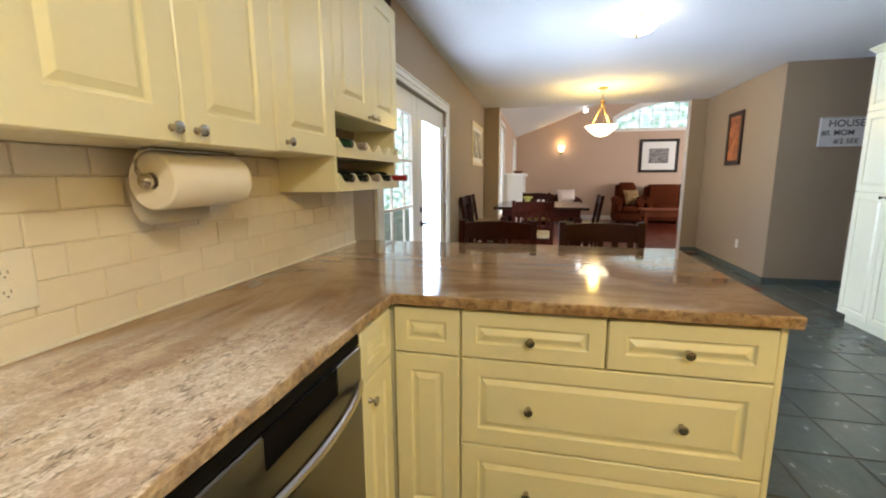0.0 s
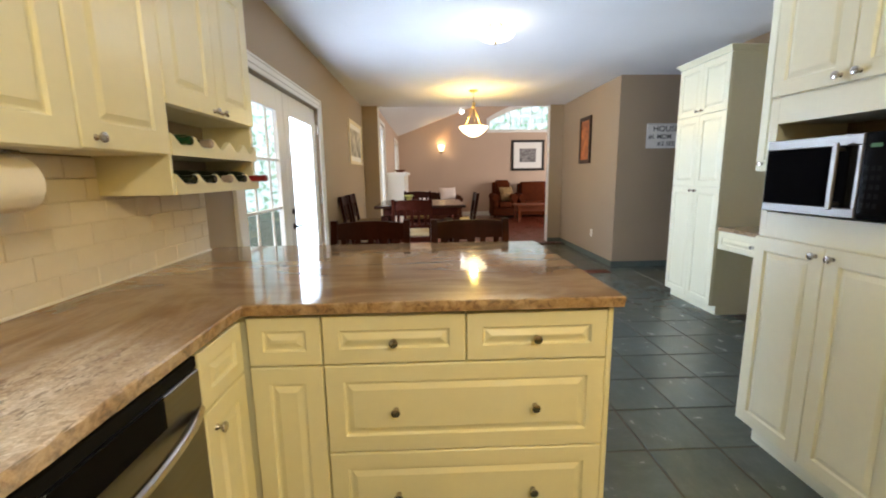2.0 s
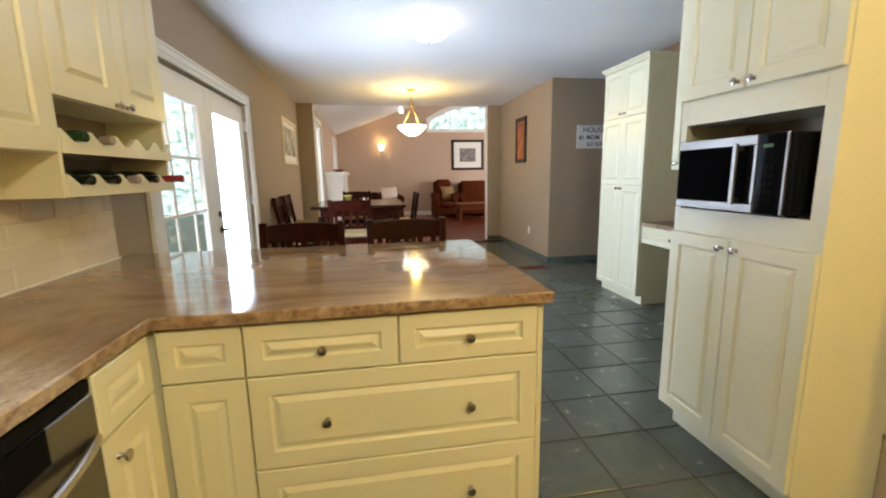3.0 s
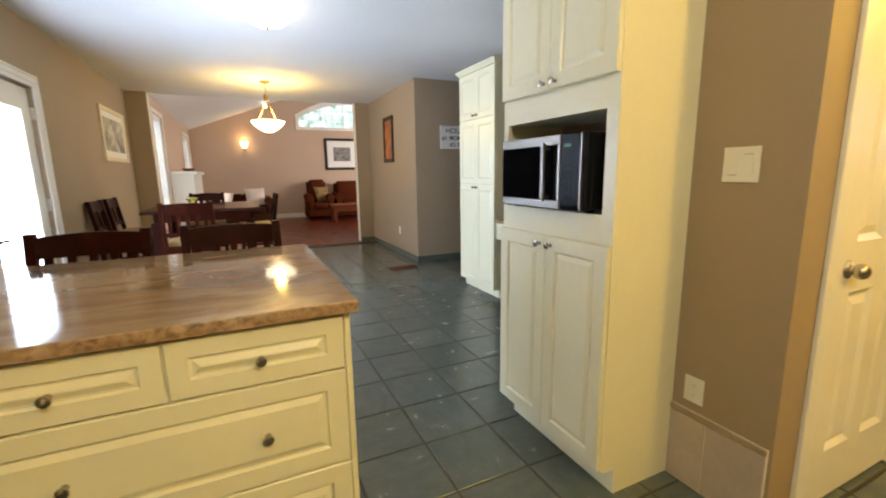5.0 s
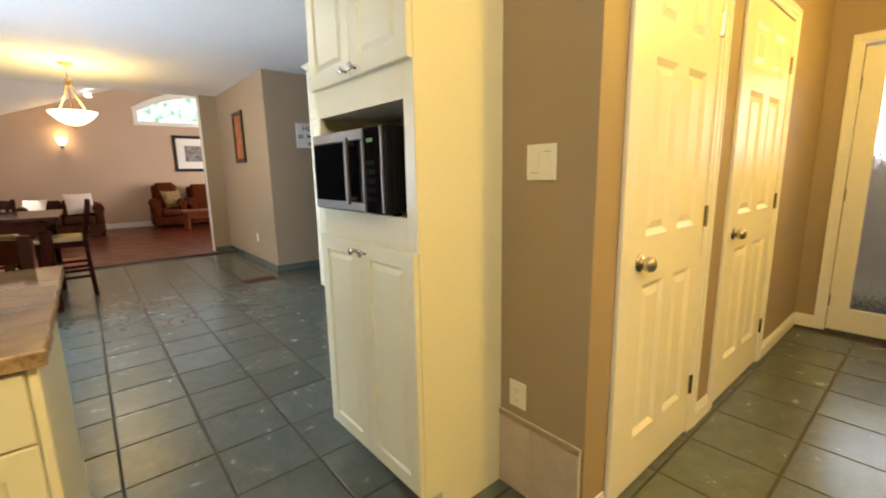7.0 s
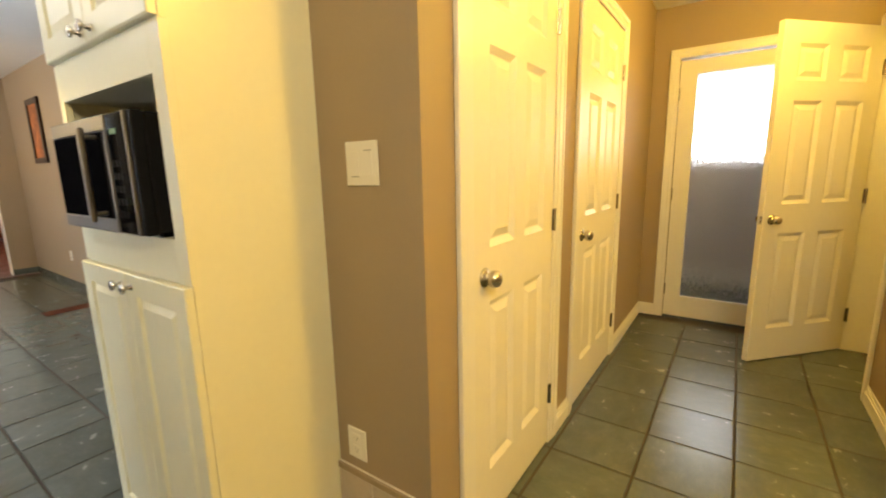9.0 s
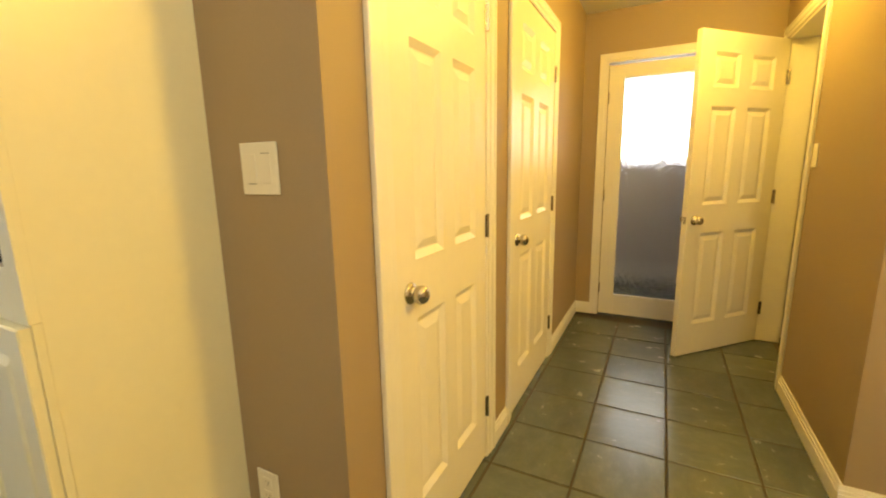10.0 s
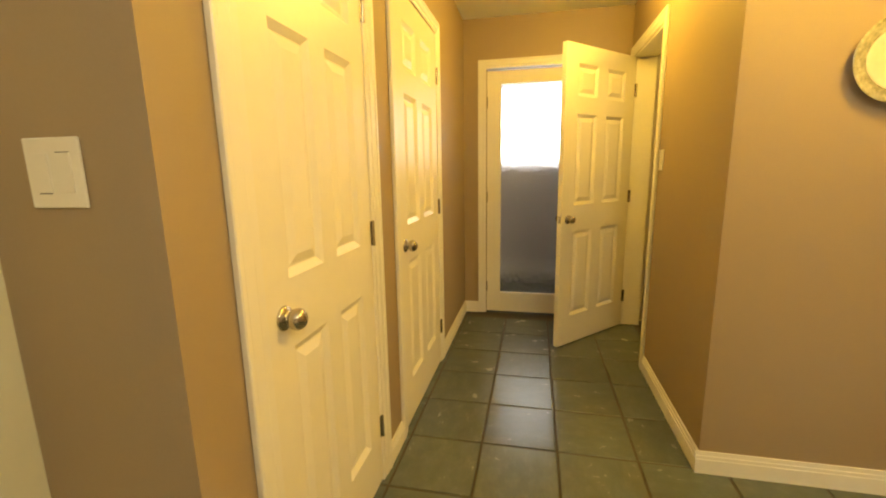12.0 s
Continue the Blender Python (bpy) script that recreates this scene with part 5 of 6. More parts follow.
# ---- dining set ----
def chair(name, label, seat_h, top_h, w=0.45, d=0.42, slats=5):
    """A pub chair that faces -y in its own frame, with a slatted, slightly raked back at +y."""
    ob = thing(name, label, "chair", group="dark wooden pub chairs")
    r = 0.02
    for sx in (-1, 1):
        bm = bmesh.new()
        box(bm, sx * (w / 2 - r) - r, sx * (w / 2 - r) + r, -d / 2, -d / 2 + 2 * r, 0, seat_h - 0.03, bevel=0.004)
        part("leg", bm, M_DARKWOOD, ob)
        bm = bmesh.new()
        pts = [(sx * (w / 2 - r), d / 2 - r + 0.02, 0), (sx * (w / 2 - r), d / 2 - r, seat_h * 0.6), (sx * (w / 2 - r), d / 2 - r, seat_h), (sx * (w / 2 - r), d / 2 + 0.045, top_h)]
        for (xa, ya, za), (xb, yb, zb) in zip(pts, pts[1:]):
            vs = []
            for (x, y, z) in ((xa, ya, za), (xb, yb, zb)):
                vs += [bm.verts.new((x + a * r, y + b * r, z)) for a, b in ((-1, -1), (1, -1), (1, 1), (-1, 1))]
            for f in ((0, 1, 5, 4), (1, 2, 6, 5), (2, 3, 7, 6), (3, 0, 4, 7), (3, 2, 1, 0), (4, 5, 6, 7)):
                bm.faces.new([vs[i] for i in f])
        part("back_post", bm, M_DARKWOOD, ob)
    bpart("seat_frame", (-w / 2 + 0.002, w / 2 - 0.002, -d / 2 + 0.002, d / 2 - 0.002, seat_h - 0.075, seat_h - 0.015), M_DARKWOOD, ob, 0.004)
    bpart("seat_cushion", (-w / 2 + 0.01, w / 2 - 0.01, -d / 2 - 0.005, d / 2 - 0.045, seat_h - 0.015, seat_h + 0.035), M_CUSHION, ob, 0.016, "tan padded seat cushion", 3)
    for z in (seat_h * 0.30, seat_h * 0.48):
        bpart("stretcher", (-w / 2 + 0.04, w / 2 - 0.04, -d / 2 + 0.01, -d / 2 + 0.03, z - 0.015, z + 0.015), M_DARKWOOD, ob, 0.003)
        for sx in (-1, 1):
            bpart("stretcher", (sx * (w / 2 - r) - 0.01, sx * (w / 2 - r) + 0.01, -d / 2 + 0.04, d / 2 - 0.03, z + 0.02, z + 0.05), M_DARKWOOD, ob, 0.003)

    def rake(z):
        return d / 2 - r + (z - seat_h) / (top_h - seat_h) * 0.065

    def rail(z0, z1, bow):
        bm = bmesh.new()
        n = 10
        a, b = [], []
        for k in range(n + 1):
            x = -w / 2 + 0.035 + (w - 0.07) * k / n
            c = 0.022 * (1 - (2 * k / n - 1) ** 2)
            up = bow * (1 - (2 * k / n - 1) ** 2)
            a.append([bm.verts.new((x, rake(z0) + c + s * 0.011, z0)) for s in (-1, 1)])
            b.append([bm.verts.new((x, rake(z1) + c + s * 0.011, z1 + up)) for s in (-1, 1)])
        for k in range(n):
            bm.faces.new((a[k][0], a[k + 1][0], b[k + 1][0], b[k][0]))
            bm.faces.new((a[k][1], b[k][1], b[k + 1][1], a[k + 1][1]))
            bm.faces.new((b[k][0], b[k + 1][0], b[k + 1][1], b[k][1]))
            bm.faces.new((a[k][0], a[k][1], a[k + 1][1], a[k + 1][0]))
        for k in (0, n):
            bm.faces.new((a[k][0], a[k][1], b[k][1], b[k][0]))
        return bm
    part("top_rail", rail(top_h - 0.115, top_h - 0.018, 0.012), M_DARKWOOD, ob)
    part("lower_rail", rail(seat_h + 0.09, seat_h + 0.125, 0.0), M_DARKWOOD, ob)
    for k in range(slats):
        x = -w / 2 + 0.075 + (w - 0.15) * k / (slats - 1)
        c = 0.022 * (1 - (2 * (x + w / 2 - 0.035) / (w - 0.07) - 1) ** 2)
        za, zb = seat_h + 0.12, top_h - 0.11
        bm = bmesh.new()
        vs = []
        for z in (za, zb):
            vs += [bm.verts.new((x + a * 0.017, rake(z) + c + b * 0.007, z)) for a, b in ((-1, -1), (1, -1), (1, 1), (-1, 1))]
        for f in ((0, 1, 5, 4), (1, 2, 6, 5), (2, 3, 7, 6), (3, 0, 4, 7)):
            bm.faces.new([vs[i] for i in f])
        part("slat", bm, M_DARKWOOD, ob)
    return ob


c0 = chair("pub_chair", "dark wooden pub chair with slatted back and tan cushion", 0.62, 1.03)
c0.matrix_basis = pose(-0.76, 3.70, 0, 0, 0, 180)
# the chair's back is at its own +y: turned so that backs face the room as needed
for x, y, rz in ((-0.13, 4.95, -90), (-1.44, 4.45, 90), (-1.44, 5.05, 90), (-0.75, 5.72, 0)):
    copy_thing(c0, pose(x, y, 0, 0, 0, rz))
s0 = chair("bar_chair", "dark wooden bar chair drawn up to the peninsula", 0.62, 1.02, 0.475, 0.42)
tagged(s0, group="bar chairs at the peninsula")
s0.matrix_basis = pose(-0.935, 1.10, 0, 0, 0, 0)
copy_thing(s0, pose(-0.325, 1.10, 0, 0, 0, 2))

tb = thing("dining_table", "dark wooden counter-height dining table", "table", (-0.68, 4.85, 0))
bpart("tabletop", (-1.26, -0.10, 4.15, 5.45, 0.875, 0.912), M_POLISHED, tb, 0.006, "polished dark tabletop")
bpart("apron", (-1.16, -0.20, 4.25, 5.35, 0.775, 0.875), M_DARKWOOD, tb, 0.004)
for x in (-1.14, -0.22):
    for y in (4.27, 5.33):
        bpart("leg", (x - 0.045, x + 0.045, y - 0.045, y + 0.045, 0, 0.775), M_DARKWOOD, tb, 0.006)
yc = thing("napkin", "yellow-green folded napkin on the dining table", "napkin", (-0.86, 5.0, 0.9125))
bm = bmesh.new()
lathe(bm, [(0, 0.9125), (0.045, 0.9125), (0.03, 0.95), (0.075, 1.0), (0.05, 1.01), (0, 0.97)], Matrix.Translation((-0.86, 5.0, 0)), 9)
part("cloth", bm, M_YELLOW, yc)


# ---- pictures, sign, vent, plate ----
def picture(label, m, w, h, fw, frame_mat, art_mat, mat_w=0.0, depth=0.025):
    ob = thing("framed_picture", label, "picture", m.translation)

    def piece(nm, mat, dims, lab=""):
        bm = bmesh.new()
        for d in dims:
            box(bm, *d, bevel=0.002)
        bmesh.ops.transform(bm, matrix=m, verts=bm.verts[:])
        return part(nm, bm, mat, ob, lab)
    piece("frame", frame_mat, ((-w / 2, -w / 2 + fw, -h / 2, h / 2, 0, depth), (w / 2 - fw, w / 2, -h / 2, h / 2, 0, depth), (-w / 2 + fw, w / 2 - fw, h / 2 - fw, h / 2, 0, depth), (-w / 2 + fw, w / 2 - fw, -h / 2, -h / 2 + fw, 0, depth)))
    if mat_w:
        piece("mat_board", M_MAT, ((-w / 2 + fw, w / 2 - fw, -h / 2 + fw, h / 2 - fw, 0.002, 0.010),), "white mat board")
    piece("print", art_mat, ((-w / 2 + fw + mat_w, w / 2 - fw - mat_w, -h / 2 + fw + mat_w, h / 2 - fw - mat_w, 0.003, 0.013),))
    return ob


picture("pale framed grey figure print on the dining wall", axes((LW, 5.83, 1.80), (0, 1, 0), (0, 0, 1), XP), 1.16, 0.66, 0.05, M_FRAMEW, M_ART1, 0.075)
picture("brown framed orange print on the dining wall", axes((1.95, 5.62, 1.80), (0, -1, 0), (0, 0, 1), (-1, 0, 0)), 0.47, 0.72, 0.06, M_FRAMEBR, M_ART2, 0.0)
picture("black framed photograph with a wide white mat", axes((2.62, 12.4, 1.875), (1, 0, 0), (0, 0, 1), (0, -1, 0)), 1.05, 0.95, 0.075, M_FRAMEB, M_ART3, 0.19)

sg = thing("wall_sign", "distressed white wooden sign with house rules lettering", "sign", (2.72, 4.455, 1.76))
bpart("board", (2.325, 3.10, 4.440, 4.4595, 1.60, 1.918), M_SIGN, sg, 0.003)


def words(text, x, z, size):
    for ch in text:
        if ch == " ":
            x += size * 0.3
            continue
        cu = bpy.data.curves.new("letter", "FONT")
        cu.body, cu.size, cu.extrude, cu.offset = ch, size, 0.0008, size * 0.012
        t = bpy.data.objects.new("tmp", cu)
        scene.collection.objects.link(t)
        bpy.context.view_layer.update()
        me = bpy.data.meshes.new_from_object(t.evaluated_get(bpy.context.evaluated_depsgraph_get()))
        bpy.data.objects.remove(t)
        lo, hi = min(v.co.x for v in me.vertices), max(v.co.x for v in me.vertices)
        me.transform(Matrix.Translation(-sg.location) @ axes((x - lo, 4.4385, z), (1, 0, 0), (0, 0, 1), (0, -1, 0)))
        x += hi - lo + size * 0.10
        me.materials.clear()
        me.materials.append(M_INK)
        ob = new("letter", me)
        ob.parent = sg


words("HOUSE", 2.41, 1.815, 0.105)
words("#1. MOM", 2.345, 1.722, 0.082)
words("#2 SEE", 2.47, 1.632, 0.078)
bpart("border_line", (2.335, 3.09, 4.4380, 4.4398, 1.905, 1.909), M_INK, sg)

vt = thing("floor_vent", "brown metal floor register beside the wall", "vent", (1.62, 4.18, 0))
bpart("frame", (1.42, 1.80, 4.09, 4.27, 0.0005, 0.004), M_VENT, vt, 0.001)
for k in range(14):
    x = 1.445 + k * 0.025
    bpart("louvre", (x, x + 0.012, 4.11, 4.25, 0.0042, 0.008), M_VENT, vt)

pl = thing("wall_plate", "decorative ceramic plate with green rim and orange motif", "plate", (2.46, -2.205, 1.60))
mpl = axes((2.446, -2.205, 1.60), (0, -1, 0), (0, 0, 1), (-1, 0, 0))
bm = bmesh.new()
lathe(bm, [(0.0, -0.013), (0.085, -0.013), (0.09, 0.002), (0.138, 0.016), (0.142, 0.021), (0.136, 0.023), (0.098, 0.010), (0.09, 0.008)], mpl, 40)
part("rim", bm, M_PLATE, pl, "mottled green glazed rim", smooth=True)
bm = bmesh.new()
lathe(bm, [(0.0, 0.0105), (0.085, 0.0105), (0.098, 0.013), (0.10, 0.0122), (0.092, 0.0060)], mpl, 40)
part("well", bm, M_PLATEIN, pl, "cream glazed well", smooth=True)
bm = bmesh.new()
for a, s in ((0.0, 0.05), (0.35, 0.03), (-0.35, 0.03)):
    lathe(bm, [(0.0, 0.0150), (0.022, 0.0140), (0.024, 0.0105)], mpl @ Matrix.Translation((math.sin(a) * s, -0.015 + math.cos(a) * s * 0.6, 0)) @ Matrix.Diagonal((0.8, 1.5, 1, 1)), 14)
part("motif", bm, M_MOTIF, pl, "orange glazed pear motif", smooth=True)

# wall sconce, spotlight
sc = thing("wall_sconce", "lit glass wall sconce on a dark bracket", "lamp", (-0.12, 12.4, 2.1))
bm = bmesh.new()
lathe(bm, [(0.035, 2.02), (0.06, 2.06), (0.085, 2.13), (0.10, 2.20), (0.096, 2.20), (0.08, 2.13), (0.03, 2.03)], Matrix.Translation((-0.12, 12.28, 0)), 24)
s = part("glass_shade", bm, M_SCONCE, sc, "glowing glass shade", smooth=True)
s.visible_shadow = False
bm = bmesh.new()
lathe(bm, [(0, 1.96), (0.02, 1.965), (0.032, 2.0), (0.045, 2.025), (0.0, 2.03)], Matrix.Translation((-0.12, 12.28, 0)), 18)
box(bm, -0.145, -0.095, 12.28, 12.398, 1.99, 2.01, bevel=0.004)
part("bracket", bm, M_DARKMETAL, sc, smooth=True)
sp = thing("ceiling_spotlight", "lit white spotlight on the vaulted ceiling", "lamp", (0.47, 11.6, 3.1))
bm = bmesh.new()
lathe(bm, [(0, 0.02), (0.05, 0.02), (0.06, -0.06), (0.055, -0.07), (0, -0.07)], Matrix.Translation((0.47, 11.6, 3.13)), 18)
part("housing", bm, M_SPOT, sp, smooth=True)


# ---- living room furniture ----
def cushion(bm, x0, x1, y0, y1, z0, z1, r=0.06):
    box(bm, x0, x1, y0, y1, z0, z1, bevel=min(r, (x1 - x0) / 2.2, (y1 - y0) / 2.2, (z1 - z0) / 2.2), seg=3)


def sofa(name, label, x0, x1, y0, y1, back, mat, seats):
    ob = thing(name, label, "sofa", ((x0 + x1) / 2, (y0 + y1) / 2, 0))
    bm = bmesh.new()
    cushion(bm, x0 + 0.02, x1 - 0.02, y0 + 0.06, y1, 0.06, 0.30, 0.03)
    part("base", bm, mat, ob, smooth=True)
    for xa, xb in ((x0, x0 + 0.2), (x1 - 0.2, x1)):
        bm = bmesh.new()
        cushion(bm, xa + 0.02, xb - 0.02, y0 + 0.03, y1 - 0.05, 0.28, 0.60, 0.05)
        tube(bm, [((xa + xb) / 2, y0 + 0.01, 0.60), ((xa + xb) / 2, y1 - 0.1, 0.62)], 0.105, 14)
        part("arm", bm, mat, ob, "rolled upholstered arm", smooth=True)
    w = (x1 - x0 - 0.36) / seats
    for k in range(seats):
        xa = x0 + 0.18 + k * w
        bm = bmesh.new()
        cushion(bm, xa + 0.005, xa + w - 0.005, y0, y1 - 0.25, 0.30, 0.47, 0.05)
        part("seat_cushion", bm, mat, ob, smooth=True)
        bm = bmesh.new()
        cushion(bm, xa + 0.005, xa + w - 0.005, y1 - 0.36, y1 - 0.10, 0.45, back, 0.045)
        part("back_cushion", bm, mat, ob, smooth=True)
    bm = bmesh.new()
    cushion(bm, x0 + 0.1, x1 - 0.1, y1 - 0.16, y1, 0.25, back - 0.06, 0.05)
    part("back_frame", bm, mat, ob, smooth=True)
    for x in (x0 + 0.08, x1 - 0.08):
        for y in (y0 + 0.08, y1 - 0.08):
            bpart("foot", (x - 0.03, x + 0.03, y - 0.03, y + 0.03, 0, 0.065), M_DARKWOOD, ob)
    return ob


def pillow(label, mat, m, s=0.42):
    ob = thing("throw_pillow", label, "pillow", m.translation)
    bm = bmesh.new()
    bmesh.ops.create_grid(bm, x_segments=8, y_segments=8, size=s / 2)
    top = bmesh.ops.duplicate(bm, geom=bm.verts[:] + bm.edges[:] + bm.faces[:])
    dup = {v for v in top["geom"] if isinstance(v, bmesh.types.BMVert)}
    for v in bm.verts:
        a, b = v.co.x / (s / 2), v.co.y / (s / 2)
        t = 0.075 * (max(0, 1 - a * a) * max(0, 1 - b * b)) ** 0.4
        v.co.z = t if v in dup else -t
        f = 1 - 0.07 * (1 - abs(a) ** 2) * abs(b) ** 3
        v.co.y *= f
        v.co.x *= 1 - 0.07 * (1 - abs(b) ** 2) * abs(a) ** 3
    bmesh.ops.remove_doubles(bm, verts=bm.verts[:], dist=0.0005)
    bmesh.ops.transform(bm, matrix=m, verts=bm.verts[:])
    part("pillow_body", bm, mat, ob, smooth=True)
    return ob


sofa("armchair", "rust upholstered armchair beside the sofa", 1.36, 2.12, 11.35, 12.3, 1.12, M_SOFA, 1)
sofa("sofa", "rust upholstered sofa under the photograph", 2.16, 4.1, 11.4, 12.33, 1.06, M_SOFA, 2)
pillow("brown patterned throw pillow on the armchair", M_PATTERN, pose(1.84, 11.72, 0.70, 68, 0, 20), 0.46)
sofa("sofa", "brown upholstered sofa with pale pillows", -1.0, 0.42, 10.75, 11.6, 0.80, M_SOFA2, 2)
pillow("pale pink throw pillow on the brown sofa", M_PILLOW, pose(0.02, 11.08, 0.72, 62, 0, 12), 0.5)
pillow("pale throw pillow on the brown sofa", M_PILLOW, pose(-0.72, 11.1, 0.66, 58, 0, -20), 0.42)
cf = thing("coffee_table", "orange cherry wood coffee table", "table", (2.4, 10.6, 0))
bpart("tabletop", (1.84, 2.95, 10.25, 10.95, 0.42, 0.465), M_ORANGEWOOD, cf, 0.006)
bpart("apron", (1.90, 2.89, 10.31, 10.89, 0.28, 0.42), M_ORANGEWOOD, cf, 0.003)
for x in (1.93, 2.86):
    for y in (10.34, 10.86):
        bpart("leg", (x - 0.035, x + 0.035, y - 0.035, y + 0.035, 0, 0.28), M_ORANGEWOOD, cf, 0.004)
fp = thing("fireplace", "white panelled fireplace surround with dark firebox", "fireplace", (-1.25, 8.85, 0))
bpart("surround", (-1.46, -1.06, 8.0, 9.65, 0, 1.30), M_TRIM, fp, 0.006)
bpart("mantel_shelf", (-1.46, -1.01, 7.95, 9.70, 1.30, 1.36), M_TRIM, fp, 0.008)
for k in range(9):
    x = -1.43 + k * 0.041
    bpart("beadboard", (x, x + 0.034, 7.992, 8.0, 0.12, 1.24), M_TRIM, fp, 0.003)
bpart("firebox", (-1.064, -1.052, 8.45, 9.2, 0.0, 0.85), M_BLACK, fp, 0.002, "black firebox opening")
bpart("base_moulding", (-1.46, -1.045, 7.985, 9.665, 0, 0.11), M_TRIM, fp, 0.004)
bl = thing("wooden_bowl", "small brown wooden bowl on the mantel", "bowl", (-1.2, 8.7, 1.36))
bm = bmesh.new()
lathe(bm, [(0, 1.361), (0.06, 1.361), (0.13, 1.42), (0.125, 1.425), (0.05, 1.375), (0, 1.37)], Matrix.Translation((-1.2, 8.7, 0)), 20)
part("bowl_body", bm, M_ORANGEWOOD, bl, smooth=True)

# ---- pieces of walls and floors ----
def piece_mesh(name, sx, sy, sz, bev, mat):
    bm = bmesh.new()
    a, b = [], []
    for s, z in ((0, -sz), (0, -bev), (bev, 0)):
        a.append([bm.verts.new((x, y, z)) for x, y in ((s - sx / 2, s - sy / 2), (sx / 2 - s, s - sy / 2), (sx / 2 - s, sy / 2 - s), (s - sx / 2, sy / 2 - s))])
    for p, q in zip(a, a[1:]):
        for k in range(4):
            bm.faces.new((p[k], p[(k + 1) % 4], q[(k + 1) % 4], q[k]))
    bm.faces.new(a[-1])
    return finish(name, bm, mat)


# splashback of cream tiles in running bond
rng = random.Random(5)
splash = setting("wall_splashback", [(LW + 0.0005, LW + 0.006, -0.9, 1.0, 0.917, 1.357), (LW + 0.0005, LW + 0.006, -2.85, -0.9, 0.917, 1.085)], M_WGROUT, "cream subway tile splashback above the worktop")
TL, TH = 0.1535, 0.0742
meshes = {}
for row in range(6):
    z0 = 0.919 + row * TH
    h = min(TH, 1.3575 - z0) - 0.002
    if h < 0.02:
        continue
    y = -2.85 + (row % 2) * TL / 2 + 0.029
    y -= TL if row % 2 else 0
    while y < 1.0:
        a, b = max(-2.85, y + 0.001), min(1.0, y + TL - 0.001)
        y += TL
        if b - a < 0.02 or a < -0.9 and row > 1:
            continue
        key = (round(b - a, 3), round(h, 3))
        if key not in meshes:
            meshes[key] = piece_mesh("tile", key[0], key[1], 0.0045, 0.0022, M_WTILE)
        t = new("tile", meshes[key])
        t.parent = splash
        t.matrix_basis = axes((LW + 0.0102, (a + b) / 2, z0 + h / 2), (0, 1, 0), (0, 0, 1), (1, 0, 0)) @ pose(0, 0, 0, rng.uniform(-0.25, 0.25), rng.uniform(-0.15, 0.15), 0)

setting("trim_sealant", [(LW + 0.0104, LW + 0.017, -2.85, 1.0, 0.9165, 0.9235)], M_PLASTIC, "white sealant line above the worktop")

# low tile skirting beside the pantry tower
low = setting("baseboard_low_tiles", [(1.263, 1.2695, -0.444, -0.083, 0, 0.322)], M_WGROUT, "beige tile skirting with a painted cap strip")
for ya, yb in ((-0.229, -0.085), (-0.441, -0.233)):
    mesh = piece_mesh("tile", yb - ya, 0.294, 0.004, 0.002, M_BTILE)
    t = new("tile", mesh)
    t.parent = low
    t.matrix_basis = axes((1.2588, (ya + yb) / 2, 0.150), (0, -1, 0), (0, 0, 1), (-1, 0, 0))
bm = bmesh.new()
box(bm, 1.2545, 1.263, -0.444, -0.084, 0.300, 0.324, bevel=0.003)
cap = new("cap_strip", finish("cap_strip", bm, M_WALL))
cap.parent = low

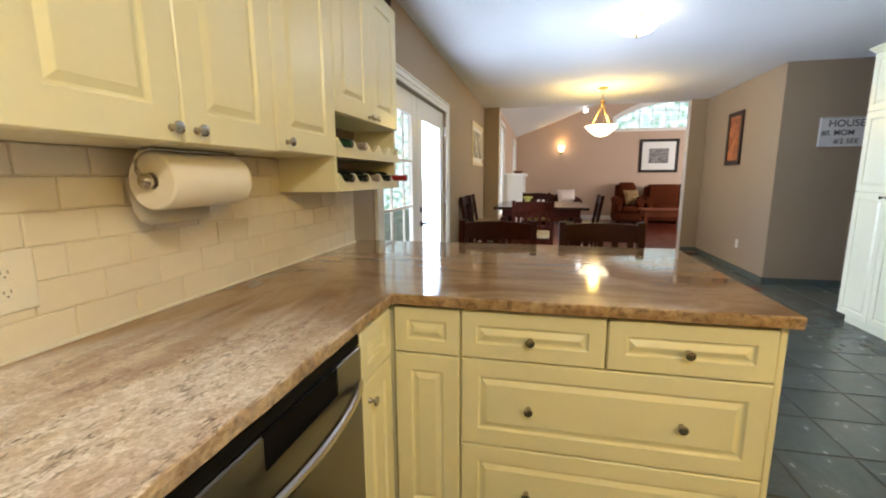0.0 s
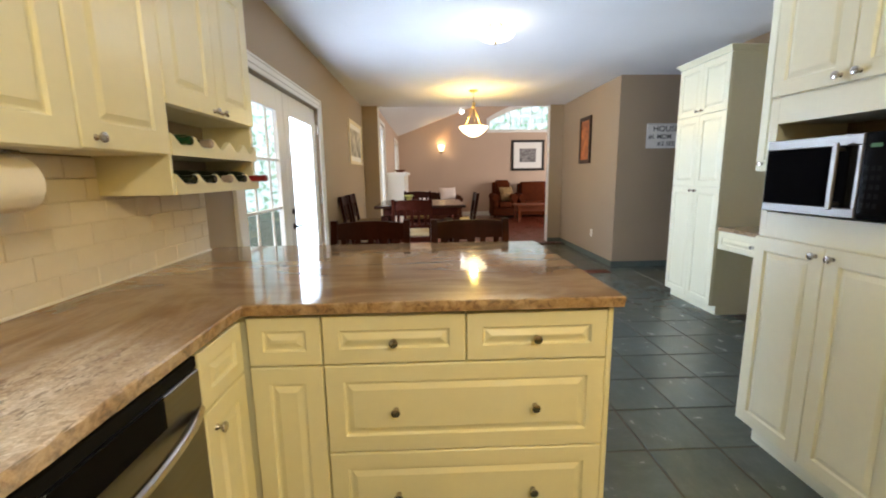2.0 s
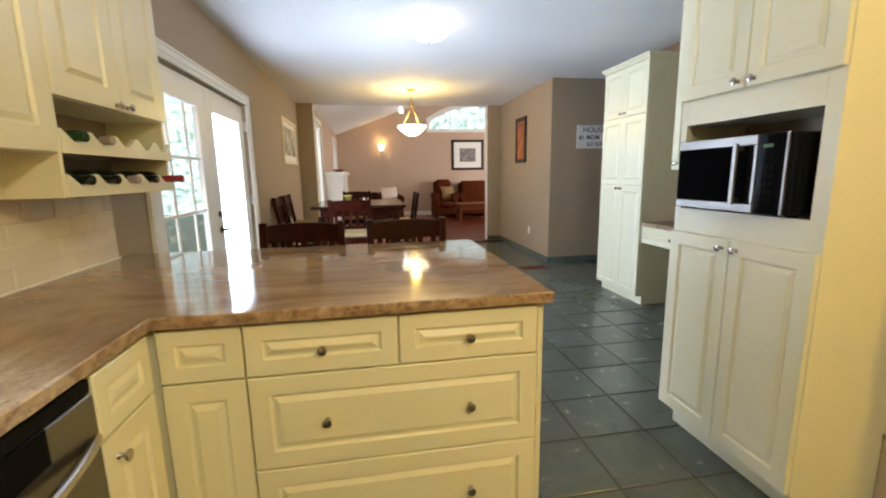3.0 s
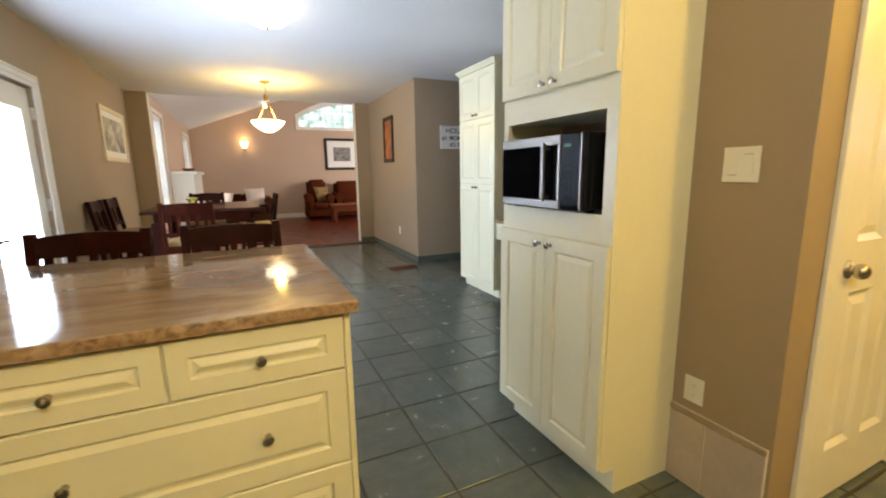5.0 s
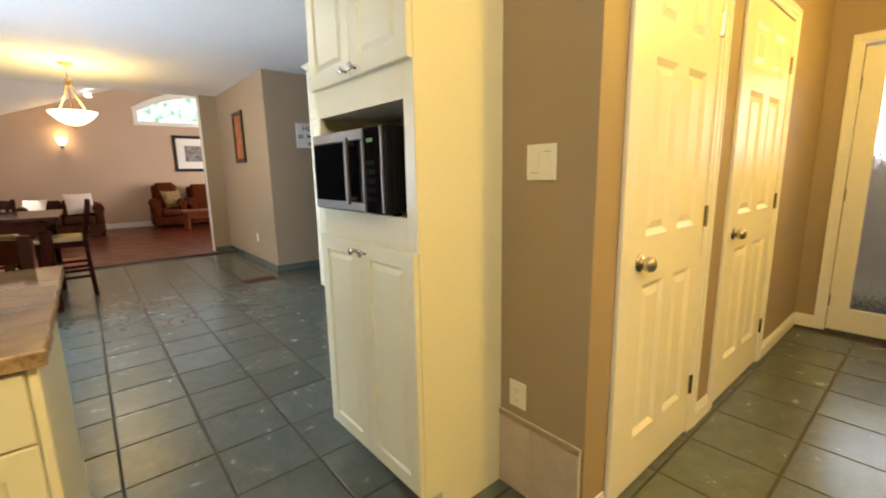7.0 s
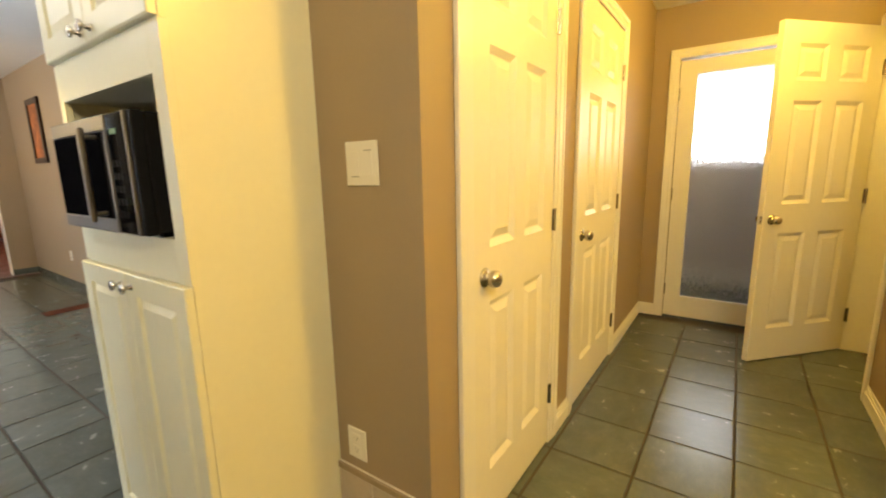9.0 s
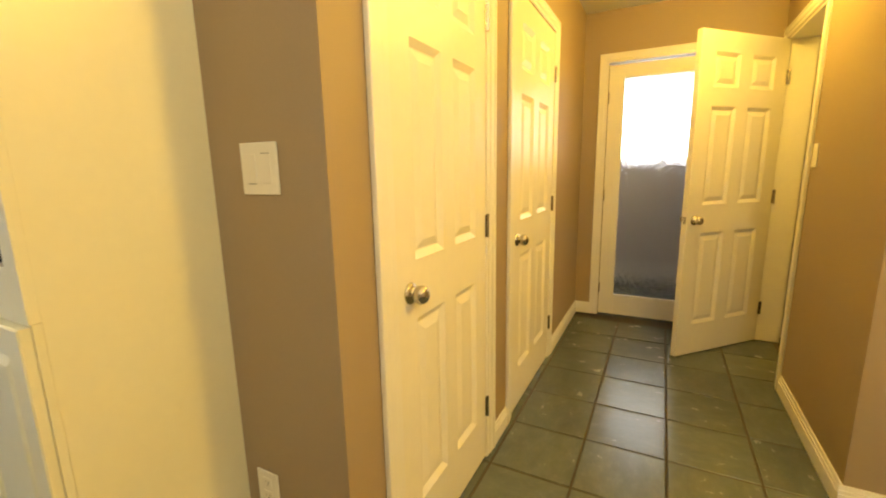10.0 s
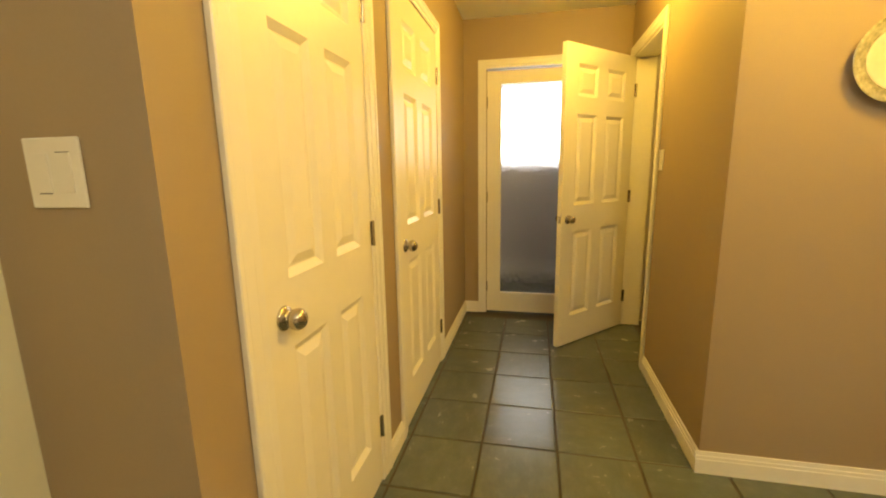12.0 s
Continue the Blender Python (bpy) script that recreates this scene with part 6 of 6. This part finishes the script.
# floor tiles
P, GX, GY = 0.3435, 0.072, 0.885
floor_mesh = piece_mesh("tile", P - 0.010, P - 0.010, 0.010, 0.0022, M_TILE)
cells = []
for i in range(-6, 16):
    for j in range(-14, 17):
        x, y = GX + (i + 0.5) * P, GY + (j + 0.5) * P
        if x < LW or y > 6.62 - P * 0.5 or y < -3.55:
            continue
        if x < -0.3 and y < 0.4 or x < -1.2 and y < 1.0:
            if not (x > -1.1 and y < -0.1):
                continue
        if x > 1.5 and -0.2 < y < 3.0 and not (x < 2.0 and y > 0.8):
            continue
        if x > 2.0 and y > 4.5 or x > 5.1 or x > 2.6 and y < -1.9 or x > 4.3 and y < 3:
            continue
        cells.append((math.hypot(x - 1.0, y - 0.2), x, y))
cells.sort()
for d, x, y in cells[:300]:
    t = new("tile", floor_mesh)
    t.parent = floor
    t.matrix_basis = pose(x, y, rng.uniform(-0.0005, 0.0005), rng.uniform(-0.10, 0.10), rng.uniform(-0.10, 0.10), rng.choice((0, 90, 180, 270)))
bm = bmesh.new()
h = P / 2 - 0.005
for d, x, y in cells[300:]:
    v = [bm.verts.new((x + a, y + b, z)) for z in (-0.01, 0.0) for a, b in ((-h, -h), (h, -h), (h, h), (-h, h))]
    for f in ((4, 5, 6, 7), (0, 1, 5, 4), (1, 2, 6, 5), (2, 3, 7, 6), (3, 0, 4, 7)):
        bm.faces.new([v[k] for k in f])
rest = new("tiles", finish("tiles", bm, M_TILE))
rest.parent = floor
tagged(rest, kind="stuff")

# hardwood boards
bm = bmesh.new()
y = 6.67
while y < 12.38:
    x = -1.45 - rng.uniform(0, 0.8)
    while x < 5.6:
        l = rng.uniform(0.6, 1.4)
        xa, xb = max(x, -1.455), min(x + l, 5.59)
        if xb - xa > 0.05:
            v = [bm.verts.new((p, q, z)) for z in (-0.004, 0.001) for p, q in ((xa + 0.001, y + 0.001), (xb - 0.001, y + 0.001), (xb - 0.001, y + 0.089), (xa + 0.001, y + 0.089))]
            for f in ((4, 5, 6, 7), (0, 1, 5, 4), (1, 2, 6, 5), (2, 3, 7, 6), (3, 0, 4, 7)):
                bm.faces.new([v[k] for k in f])
        x += l
    y += 0.09
boards = new("boards", finish("boards", bm, M_REDWOOD))
boards.parent = living_floor
tagged(boards, kind="stuff")
